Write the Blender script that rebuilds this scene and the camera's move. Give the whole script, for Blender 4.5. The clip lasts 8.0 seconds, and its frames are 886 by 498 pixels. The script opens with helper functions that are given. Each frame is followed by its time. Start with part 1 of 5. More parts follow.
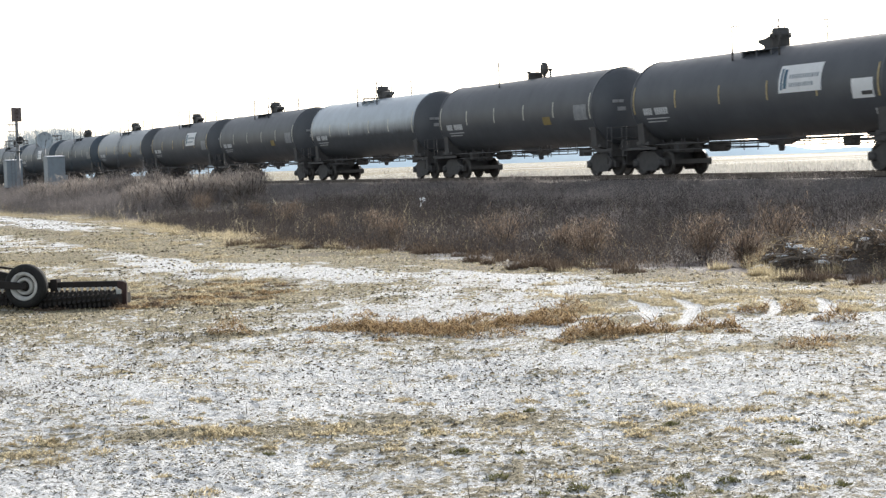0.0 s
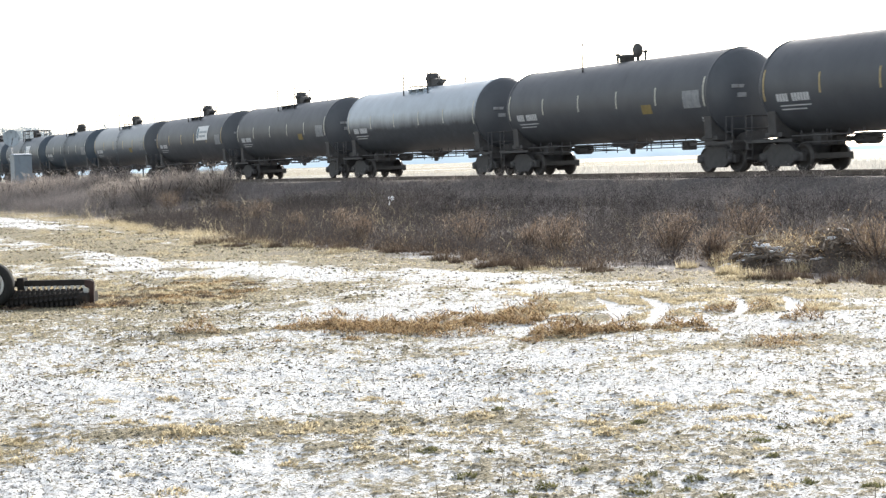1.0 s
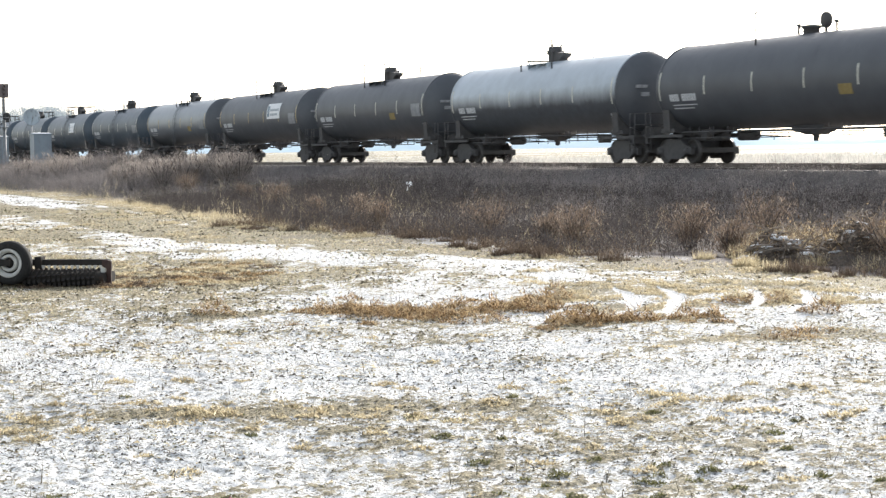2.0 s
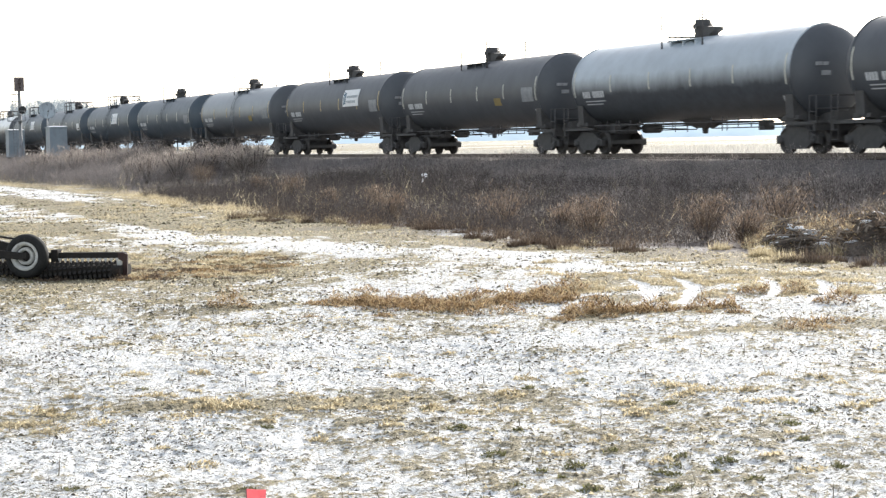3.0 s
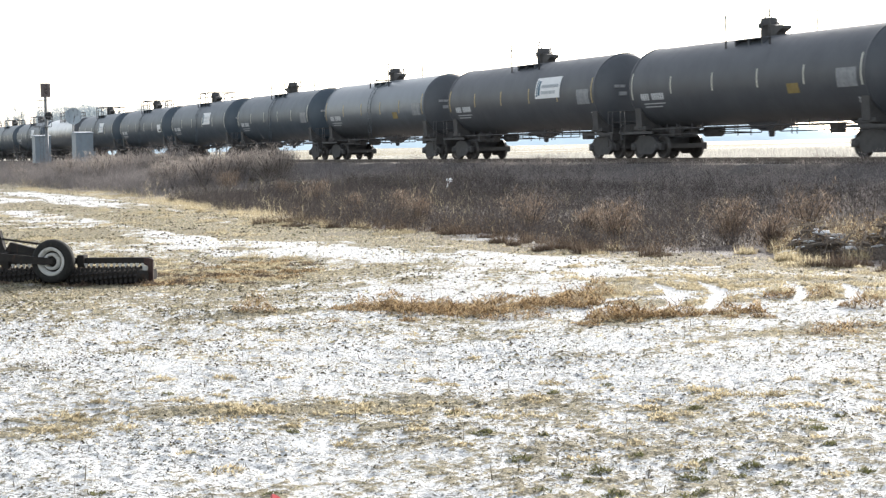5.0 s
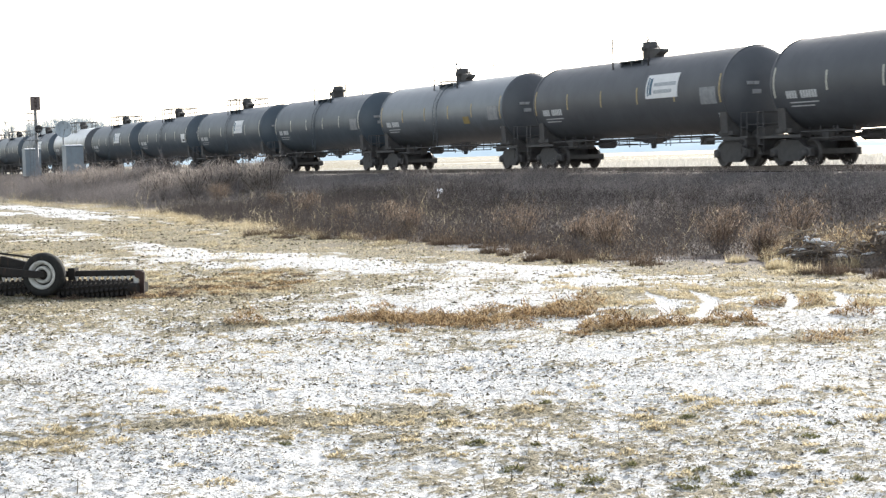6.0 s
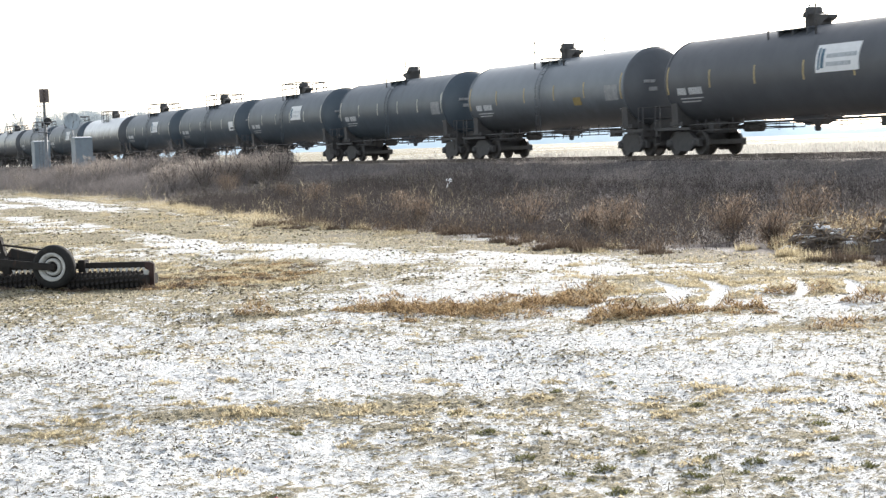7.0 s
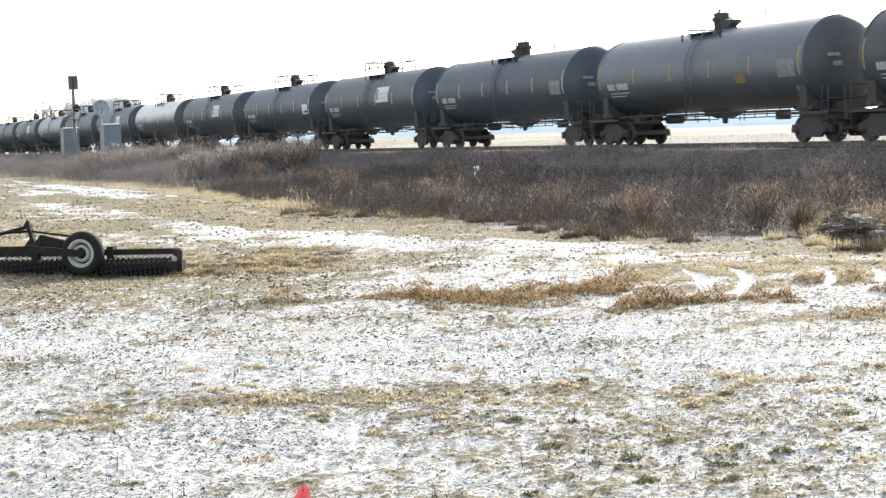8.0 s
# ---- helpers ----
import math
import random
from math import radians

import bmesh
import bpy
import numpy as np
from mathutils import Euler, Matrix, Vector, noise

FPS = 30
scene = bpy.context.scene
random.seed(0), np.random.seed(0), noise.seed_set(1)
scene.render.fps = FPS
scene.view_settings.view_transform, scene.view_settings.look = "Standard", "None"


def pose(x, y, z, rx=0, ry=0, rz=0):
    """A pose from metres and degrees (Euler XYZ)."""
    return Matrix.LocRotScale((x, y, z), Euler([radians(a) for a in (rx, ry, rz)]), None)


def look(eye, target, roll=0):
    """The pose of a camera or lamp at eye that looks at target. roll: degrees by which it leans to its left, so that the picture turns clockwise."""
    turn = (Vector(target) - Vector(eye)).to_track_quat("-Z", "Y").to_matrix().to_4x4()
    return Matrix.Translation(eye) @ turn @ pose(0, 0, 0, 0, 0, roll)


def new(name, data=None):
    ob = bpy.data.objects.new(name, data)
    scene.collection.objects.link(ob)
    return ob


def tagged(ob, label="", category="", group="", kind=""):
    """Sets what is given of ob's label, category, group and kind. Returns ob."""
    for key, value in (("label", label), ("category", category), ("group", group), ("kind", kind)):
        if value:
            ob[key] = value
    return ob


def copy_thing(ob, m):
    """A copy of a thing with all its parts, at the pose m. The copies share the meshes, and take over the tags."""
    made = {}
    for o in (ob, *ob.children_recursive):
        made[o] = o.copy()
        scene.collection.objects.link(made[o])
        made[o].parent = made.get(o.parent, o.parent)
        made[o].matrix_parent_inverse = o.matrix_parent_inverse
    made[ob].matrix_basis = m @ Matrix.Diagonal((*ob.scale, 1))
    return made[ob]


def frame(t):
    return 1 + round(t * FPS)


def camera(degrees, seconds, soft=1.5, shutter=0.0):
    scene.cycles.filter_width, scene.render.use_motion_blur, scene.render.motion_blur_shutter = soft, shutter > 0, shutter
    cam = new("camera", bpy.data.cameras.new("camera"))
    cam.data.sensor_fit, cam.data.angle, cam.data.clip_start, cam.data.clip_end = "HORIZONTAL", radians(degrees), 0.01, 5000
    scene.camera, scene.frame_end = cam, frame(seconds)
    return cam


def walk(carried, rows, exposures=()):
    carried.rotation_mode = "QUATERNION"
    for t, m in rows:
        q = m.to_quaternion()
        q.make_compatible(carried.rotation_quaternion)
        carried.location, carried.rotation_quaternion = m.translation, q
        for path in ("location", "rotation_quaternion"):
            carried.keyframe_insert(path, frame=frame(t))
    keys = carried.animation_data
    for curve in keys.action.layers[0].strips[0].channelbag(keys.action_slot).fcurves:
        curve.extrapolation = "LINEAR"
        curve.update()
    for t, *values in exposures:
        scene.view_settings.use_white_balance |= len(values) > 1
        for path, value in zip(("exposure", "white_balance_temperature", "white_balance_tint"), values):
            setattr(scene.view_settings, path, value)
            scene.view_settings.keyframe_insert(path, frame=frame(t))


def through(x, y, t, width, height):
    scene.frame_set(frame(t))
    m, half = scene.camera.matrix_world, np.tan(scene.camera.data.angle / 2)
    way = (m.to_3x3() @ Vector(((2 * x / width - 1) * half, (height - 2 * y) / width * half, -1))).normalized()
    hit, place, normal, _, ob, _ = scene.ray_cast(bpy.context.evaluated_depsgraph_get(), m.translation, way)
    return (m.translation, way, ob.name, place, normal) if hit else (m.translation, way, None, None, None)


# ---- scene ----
cam = camera(29.5, 8.0, soft=1.3, shutter=0.3)
EYE = 2.1
PATH = [  # seconds, yaw, pitch, roll
    (0.0, -0.25, -2.85, 1.94), (0.5, -0.52, -2.80, 2.06), (1.0, -1.32, -2.93, 1.85), (1.5, -1.08, -3.14, 1.09),
    (3.0, -0.17, -3.66, 1.09), (3.5, 0.02, -3.65, 1.26), (4.0, 0.17, -3.74, 1.22), (4.5, 0.68, -3.66, 1.05),
    (6.0, 0.35, -3.13, 1.60), (6.5, 0.36, -3.09, 1.71), (7.0, 0.65, -3.47, 1.98), (7.5, 1.31, -3.83, 1.83), (8.0, 1.59, -3.86, 1.86)]
walk(cam, [(t, pose(0, 0, EYE, 90 + pitch, roll, yaw)) for t, yaw, pitch, roll in PATH], exposures=[(0.0, 0.57), (0.2, 0.75), (0.4, 0.95), (8.0, 0.95)])

# ---- the railway's line: s runs along it into the distance, q across it, away from the camera ----
THETA = radians(24.334)
ALONG = Vector((-math.sin(THETA), math.cos(THETA), 0))
ACROSS = Vector((math.cos(THETA), math.sin(THETA), 0))
TRACK_Q, RAIL_Z = 35.68, 1.45
SPEED, PITCH = 10.403, 18.117
CAR_TURN = math.degrees(THETA) - 90


def place(s, q, z):
    v = ALONG * s + ACROSS * q
    return (v.x, v.y, z)


# ---- light ----
SUN_AZ, SUN_EL = radians(24.0), radians(20.0)   # azimuth to the right of straight ahead
world = bpy.data.worlds.new("winter_sky")
scene.world = world
world.use_nodes = True
wn, wl = world.node_tree.nodes, world.node_tree.links
wn.clear()
sky = wn.new("ShaderNodeTexSky")
sky.sky_type, sky.sun_disc = "NISHITA", False
sky.sun_elevation, sky.sun_rotation = SUN_EL, SUN_AZ
sky.air_density, sky.dust_density, sky.ozone_density = 1.0, 1.6, 1.0
haze = wn.new("ShaderNodeHueSaturation")   # thin white overcast
haze.inputs["Saturation"].default_value = 0.45
back = wn.new("ShaderNodeBackground")
back.inputs["Strength"].default_value = 0.15
wout = wn.new("ShaderNodeOutputWorld")
wl.new(sky.outputs[0], haze.inputs["Color"])
wl.new(haze.outputs[0], back.inputs["Color"])
wl.new(back.outputs[0], wout.inputs["Surface"])

sun = new("sun", bpy.data.lights.new("sun", "SUN"))
sun.data.energy, sun.data.angle, sun.data.color = 3.6, radians(5.0), (1.0, 0.955, 0.895)
toward_sun = Vector((math.sin(SUN_AZ) * math.cos(SUN_EL), math.cos(SUN_AZ) * math.cos(SUN_EL), math.sin(SUN_EL)))
sun.matrix_world = look(toward_sun * 60, (0, 0, 0))


# ---- materials ----
def material(name, rough=0.6, metal=0.0, spec=0.5):
    m = bpy.data.materials.new(name)
    m.use_nodes = True
    b = m.node_tree.nodes["Principled BSDF"]
    b.inputs["Roughness"].default_value, b.inputs["Metallic"].default_value = rough, metal
    b.inputs["Specular IOR Level"].default_value = spec
    return m, m.node_tree.nodes, m.node_tree.links, b


def noise_node(n, l, vec, scale, detail=5.0, rough=0.6):
    t = n.new("ShaderNodeTexNoise")
    t.inputs["Scale"].default_value, t.inputs["Detail"].default_value, t.inputs["Roughness"].default_value = scale, detail, rough
    l.new(vec, t.inputs["Vector"])
    return t.outputs["Fac"]


def ramp_node(n, l, fac, stops):
    r = n.new("ShaderNodeValToRGB")
    while len(r.color_ramp.elements) < len(stops):
        r.color_ramp.elements.new(0.5)
    for e, (p, c) in zip(r.color_ramp.elements, stops):
        e.position, e.color = p, (*c, 1) if len(c) == 3 else c
    l.new(fac, r.inputs["Fac"])
    return r.outputs["Color"]


def mix_node(n, l, fac, a, b, mode="MIX"):
    m = n.new("ShaderNodeMix")
    m.data_type, m.blend_type = "RGBA", mode
    for socket, v in ((m.inputs["Factor"], fac), (m.inputs["A"], a), (m.inputs["B"], b)):
        if isinstance(v, (int, float)):
            socket.default_value = v
        elif isinstance(v, tuple):
            socket.default_value = (*v, 1)
        else:
            l.new(v, socket)
    return m.outputs["Result"]


def bump_node(n, l, bsdf, height, strength, distance):
    b = n.new("ShaderNodeBump")
    b.inputs["Strength"].default_value, b.inputs["Distance"].default_value = strength, distance
    l.new(height, b.inputs["Height"])
    l.new(b.outputs["Normal"], bsdf.inputs["Normal"])


def math_node(n, l, op, a, b=0.0):
    m = n.new("ShaderNodeMath")
    m.operation = op
    m.use_clamp = op in ("ADD", "SUBTRACT")
    for i, v in enumerate((a, b)):
        if isinstance(v, (int, float)):
            m.inputs[i].default_value = v
        else:
            l.new(v, m.inputs[i])
    return m.outputs[0]


def stretched(n, l, scale):
    c = n.new("ShaderNodeTexCoord")
    mp = n.new("ShaderNodeMapping")
    mp.inputs["Scale"].default_value = scale
    l.new(c.outputs["Object"], mp.inputs["Vector"])
    return mp.outputs["Vector"]


def painted(name, dark, light, rough=0.5, scale=1.5, metal=0.0, grime=(0.05, 0.045, 0.04), grime_at=(0.55, 0.8), bump=0.15):
    """Weathered paint: patchy tone, grime in streaks, fine relief."""
    m, n, l, b = material(name, rough, metal)
    v = stretched(n, l, (1, 1, 1))
    tone = ramp_node(n, l, noise_node(n, l, v, scale, 6), [(0.3, dark), (0.7, light)])
    streak = noise_node(n, l, stretched(n, l, (1.4, 1.4, 0.5)), scale * 1.6, 6, 0.6)
    mask = ramp_node(n, l, streak, [(grime_at[0], (0, 0, 0)), (grime_at[1], (1, 1, 1))])
    l.new(mix_node(n, l, mask, tone, grime), b.inputs["Base Color"])
    bump_node(n, l, b, noise_node(n, l, v, scale * 14, 4), bump, 0.01)
    l.new(ramp_node(n, l, streak, [(0.3, (rough - 0.03,) * 3), (0.8, (min(1, rough + 0.07),) * 3)]), b.inputs["Roughness"])
    return m


def split_tone_tank(name, upper, lower, level):
    """Tank paint of one tone above and a darker one below an uneven level (metres over the rail)."""
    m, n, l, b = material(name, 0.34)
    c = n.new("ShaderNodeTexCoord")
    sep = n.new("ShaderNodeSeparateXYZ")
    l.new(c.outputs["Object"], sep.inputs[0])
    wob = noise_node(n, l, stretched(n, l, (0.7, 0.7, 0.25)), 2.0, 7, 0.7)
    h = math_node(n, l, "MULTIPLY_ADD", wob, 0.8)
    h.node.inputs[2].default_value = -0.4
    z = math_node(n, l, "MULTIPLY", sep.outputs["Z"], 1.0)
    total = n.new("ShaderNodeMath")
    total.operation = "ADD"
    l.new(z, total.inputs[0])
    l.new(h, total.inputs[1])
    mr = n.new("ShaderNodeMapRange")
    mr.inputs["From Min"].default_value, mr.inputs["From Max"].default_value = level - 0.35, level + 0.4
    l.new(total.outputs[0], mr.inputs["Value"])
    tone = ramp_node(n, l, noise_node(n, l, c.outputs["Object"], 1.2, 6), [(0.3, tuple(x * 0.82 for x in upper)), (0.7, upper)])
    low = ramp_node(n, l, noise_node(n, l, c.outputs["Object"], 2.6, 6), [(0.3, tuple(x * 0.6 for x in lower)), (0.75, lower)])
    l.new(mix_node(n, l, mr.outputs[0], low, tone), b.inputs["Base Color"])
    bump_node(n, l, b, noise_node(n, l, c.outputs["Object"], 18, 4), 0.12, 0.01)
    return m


def island_coloured(name, stops, rough=0.85, through=0.0):
    """Dry stalks and leaves, each of its own tone."""
    m, n, l, b = material(name, rough, 0, 0.2)
    g = n.new("ShaderNodeNewGeometry")
    l.new(ramp_node(n, l, g.outputs["Random Per Island"], stops), b.inputs["Base Color"])
    if through:
        tr = n.new("ShaderNodeBsdfTranslucent")
        l.new(ramp_node(n, l, g.outputs["Random Per Island"], stops), tr.inputs["Color"])
        mx = n.new("ShaderNodeMixShader")
        mx.inputs[0].default_value = through
        l.new(b.outputs[0], mx.inputs[1])
        l.new(tr.outputs[0], mx.inputs[2])
        l.new(mx.outputs[0], n["Material Output"].inputs["Surface"])
    return m


BLACK_TANK = painted("black_tank_paint", (0.070, 0.076, 0.086), (0.094, 0.101, 0.112), 0.46, 0.9, grime=(0.062, 0.066, 0.072), grime_at=(0.6, 0.95), bump=0.08)
# bluer than charcoal: haze over the far cars is put into this colour
HAZED_CHARCOAL_TANK = painted("hazed_charcoal_tank_paint", (0.056, 0.076, 0.097), (0.074, 0.098, 0.122), 0.42, 0.9, grime=(0.05, 0.054, 0.06), grime_at=(0.6, 0.95), bump=0.08)
SLATE_TANK = split_tone_tank("slate_tank_paint", (0.17, 0.195, 0.22), (0.085, 0.094, 0.105), 2.2)
GREY_TANK = split_tone_tank("grey_tank_paint", (0.50, 0.56, 0.61), (0.095, 0.105, 0.118), 2.75)
WHITE_TANK = split_tone_tank("white_tank_paint", (0.84, 0.85, 0.85), (0.12, 0.138, 0.155), 3.0)
IRON = painted("dark_running_gear_iron", (0.056, 0.054, 0.054), (0.088, 0.085, 0.083), 0.7, 4.0, grime=(0.085, 0.075, 0.066))
STEEL = painted("worn_wheel_steel", (0.058, 0.054, 0.052), (0.105, 0.098, 0.09), 0.55, 5.0, metal=0.4)
RAIL_STEEL = painted("rail_steel", (0.10, 0.08, 0.065), (0.22, 0.19, 0.17), 0.45, 3.0, metal=0.7)
YELLOW = painted("yellow_reflective_strip", (0.44, 0.33, 0.13), (0.58, 0.46, 0.25), 0.4, 6.0, grime=(0.22, 0.17, 0.10))
PALE_STRIP = painted("pale_reflective_strip", (0.55, 0.55, 0.48), (0.72, 0.70, 0.6), 0.4, 6.0, grime=(0.25, 0.24, 0.2))
WHITE_PAINT = painted("white_sign_paint", (0.78, 0.79, 0.79), (0.86, 0.87, 0.87), 0.5, 3.0, grime=(0.68, 0.68, 0.67))
PALE_LETTER = painted("faded_white_lettering", (0.5, 0.51, 0.52), (0.7, 0.71, 0.71), 0.6, 9.0, grime=(0.1, 0.1, 0.1))
FADED_GREY = painted("faded_grey_panel", (0.22, 0.23, 0.24), (0.34, 0.35, 0.36), 0.6, 4.0, grime=(0.12, 0.12, 0.12))
BLUE_INK = painted("blue_green_print", (0.03, 0.09, 0.16), (0.06, 0.16, 0.22), 0.5, 6.0)
GREY_INK = painted("grey_print", (0.30, 0.34, 0.37), (0.42, 0.45, 0.48), 0.5, 6.0)
PALE_INK = painted("pale_grey_print", (0.66, 0.68, 0.69), (0.74, 0.76, 0.77), 0.5, 6.0)
ORANGE_PANEL = painted("faded_orange_panel", (0.24, 0.18, 0.06), (0.33, 0.25, 0.10), 0.55, 5.0, grime=(0.2, 0.12, 0.04))


# ---- building helpers ----
def part(name, bm, mat, parent, label="", m=None):
    """Links a bmesh (or a finished mesh) as one mesh object under a thing or a part."""
    if isinstance(bm, bmesh.types.BMesh):
        me = bpy.data.meshes.new(name)
        bm.to_mesh(me)
        bm.free()
    else:
        me = bm
    if mat and not me.materials:
        me.materials.append(mat)
    ob = new(name, me)
    if parent:
        ob.parent = parent
    if m is not None:
        ob.matrix_basis = m
    return tagged(ob, label)


def box(bm, x0, x1, y0, y1, z0, z1, m=None, bevel=0.0):
    vs = [bm.verts.new((x, y, z)) for x in (x0, x1) for y in (y0, y1) for z in (z0, z1)]
    fs = [bm.faces.new([vs[i] for i in f]) for f in ((0, 1, 3, 2), (4, 6, 7, 5), (0, 4, 5, 1), (2, 3, 7, 6), (0, 2, 6, 4), (1, 5, 7, 3))]
    if bevel:
        es = list({e for f in fs for e in f.edges})
        out = bmesh.ops.bevel(bm, geom=es, offset=bevel, segments=2, affect="EDGES", profile=0.6)
        vs = list({v for f in out["faces"] for v in f.verts} | {v for v in vs if v.is_valid})
    if m is not None:
        bmesh.ops.transform(bm, matrix=m, verts=[v for v in vs if v.is_valid])
    return vs


def prism(bm, outline, y0, y1):
    """An outline in x, z, drawn out along y."""
    a = [bm.verts.new((x, y0, z)) for x, z in outline]
    b = [bm.verts.new((x, y1, z)) for x, z in outline]
    bm.faces.new(a)
    bm.faces.new(b[::-1])
    for i in range(len(a)):
        j = (i + 1) % len(a)
        bm.faces.new((a[i], b[i], b[j], a[j]))
    return a + b


def turned(bm, profile, axis="X", seg=32, centre=(0, 0, 0), smooth=True):
    """A surface of revolution: profile of (along, radius)."""
    rings = []
    for a, r in profile:
        ring = []
        for k in range(seg if r > 1e-6 else 1):
            t = 2 * math.pi * k / seg
            c, s_ = r * math.cos(t), r * math.sin(t)
            p = {"X": (a, c, s_), "Y": (s_, a, c), "Z": (c, s_, a)}[axis]
            ring.append(bm.verts.new((p[0] + centre[0], p[1] + centre[1], p[2] + centre[2])))
        rings.append(ring)
    for r0, r1 in zip(rings, rings[1:]):
        for k in range(seg):
            a0, a1 = r0[k % len(r0)], r0[(k + 1) % len(r0)]
            b0, b1 = r1[k % len(r1)], r1[(k + 1) % len(r1)]
            q = []
            for v in (a0, a1, b1, b0):
                if v not in q:
                    q.append(v)
            if len(q) > 2:
                f = bm.faces.new(q)
                f.smooth = smooth


def rod(bm, a, b, r, seg=6):
    a, b = Vector(a), Vector(b)
    d = (b - a).normalized()
    u = d.orthogonal().normalized()
    w = d.cross(u)
    ra, rb = [], []
    for k in range(seg):
        t = 2 * math.pi * k / seg
        o = (u * math.cos(t) + w * math.sin(t)) * r
        ra.append(bm.verts.new(a + o))
        rb.append(bm.verts.new(b + o))
    for k in range(seg):
        f = bm.faces.new((ra[k], ra[(k + 1) % seg], rb[(k + 1) % seg], rb[k]))
        f.smooth = True
    bm.faces.new(ra[::-1])
    bm.faces.new(rb)


def fixed_normals(bm):
    bmesh.ops.recalc_face_normals(bm, faces=bm.faces)
    return bm


def quick_mesh(name, verts, tris, mat, smooth=False):
    """A large triangle mesh from arrays."""
    me = bpy.data.meshes.new(name)
    me.vertices.add(len(verts))
    me.vertices.foreach_set("co", np.asarray(verts, dtype=np.float32).ravel())
    n = len(tris)
    me.loops.add(n * 3)
    me.loops.foreach_set("vertex_index", np.asarray(tris, dtype=np.int32).ravel())
    me.polygons.add(n)
    me.polygons.foreach_set("loop_start", np.arange(0, 3 * n, 3, dtype=np.int32))
    me.update(calc_edges=True)
    if smooth:
        me.polygons.foreach_set("use_smooth", np.ones(n, dtype=bool))
    me.materials.append(mat)
    return me


# ---- ground ----
def smooth_noise(x, y, scale, seed):
    """Value noise on arrays."""
    r = np.random.RandomState(seed).rand(256, 256)
    u, v = x / scale, y / scale
    i, j = np.floor(u).astype(int), np.floor(v).astype(int)
    fu, fv = u - i, v - j
    fu, fv = fu * fu * (3 - 2 * fu), fv * fv * (3 - 2 * fv)
    g = lambda a, b: r[a % 256, b % 256]
    return (g(i, j) * (1 - fu) + g(i + 1, j) * fu) * (1 - fv) + (g(i, j + 1) * (1 - fu) + g(i + 1, j + 1) * fu) * fv


PROFILE_Q = [-4000, -6, 14, 17, 19, 22, 27, 31.2, 31.6, 40.4, 43, 60, 160, 500, 1500, 4000]
PROFILE_Z = [0.0, 0.0, 0.0, -0.03, -0.12, -0.02, 0.40, 0.72, 0.70, 0.70, 0.62, 0.6, 0.9, 1.5, 2.0, 2.1]


def edge_q(s):
    """Where the field ends and the weeds begin."""
    return np.interp(s, [0, 24, 33, 45, 55, 70, 95, 130, 300], [18.0, 17.2, 15.6, 15.8, 16.2, 18.6, 20.4, 19.4, 19.0]) + 1.4 * (smooth_noise(s, s * 0, 5.0, 65) - 0.5) + 1.1 * (smooth_noise(s, s * 0, 0.9, 66) - 0.5)


def relief(x, y):
    """Small clods and matted tufts, 0 to 1."""
    return 0.5 + clods_here(x, y) * (clods(x, y) - 0.5)


def clods_here(x, y):
    """1 where the ground mesh is fine for the camera's view, fading out around."""
    s, q = -math.sin(THETA) * x + math.cos(THETA) * y, math.cos(THETA) * x + math.sin(THETA) * y
    return np.clip(s - 6, 0, 1) * np.clip((31 - s) / 2, 0, 1) * np.clip((q + 3), 0, 1) * np.clip((16.5 - q) / 1.5, 0, 1)


def clods(x, y):
    return smooth_noise(x, y, 0.062, 61) * 0.5 + smooth_noise(x, y, 0.24, 62) * 0.22 + smooth_noise(x, y, 0.04, 63) * 0.28


def rut_mask(x, y):
    """Curved wheel ruts, packed with snow."""
    m = np.zeros_like(x)
    for turn, wide, y0 in ((0.1245, 0.10, 0.0), (0.1511, 0.095, 0.0), (0.2018, 0.085, 0.15), (0.2303, 0.095, -0.2)):
        yy = y - y0
        bow = np.interp(yy, [20.9, 21.3, 21.8, 22.4, 23.1, 23.9, 24.8], [-0.0125, -0.0075, -0.002, 0.0, -0.0012, -0.0055, -0.013])
        w = wide * np.interp(yy, [20.9, 21.6, 22.4, 23.3, 24.8], [0.3, 0.9, 1.2, 0.9, 0.15])
        m = np.maximum(m, np.exp(-((x + 0.10 * (smooth_noise(x, y, 0.3, 64) - 0.5) - (turn + bow) * yy) / w) ** 4) * (yy > 20.9) * (yy < 24.8))
    return m


def ground_height(s, q):
    x, y = -math.sin(THETA) * s + math.cos(THETA) * q, math.cos(THETA) * s + math.sin(THETA) * q
    z = np.interp(q, PROFILE_Q, PROFILE_Z)
    near = np.clip((60 - np.abs(q - 12)) / 40, 0, 1) * np.clip((260 - np.abs(s)) / 120, 0, 1)
    bank = np.clip(1 - np.abs(q - 36) / 4.6, 0, 1)
    close = np.clip((34 - np.hypot(s, q)) / 12, 0.3, 1) * (q < 17.5) * (s > 2)
    rut = rut_mask(x, y)
    z = z + near * (close * (relief(x, y) - 0.5) * 0.058 * (1 - rut) - 0.02 * rut)
    return z + near * (bank < 0.01) * ((smooth_noise(x, y, 3.1, 1) - 0.5) * 0.10 + (smooth_noise(x, y, 0.8, 2) - 0.5) * 0.05)


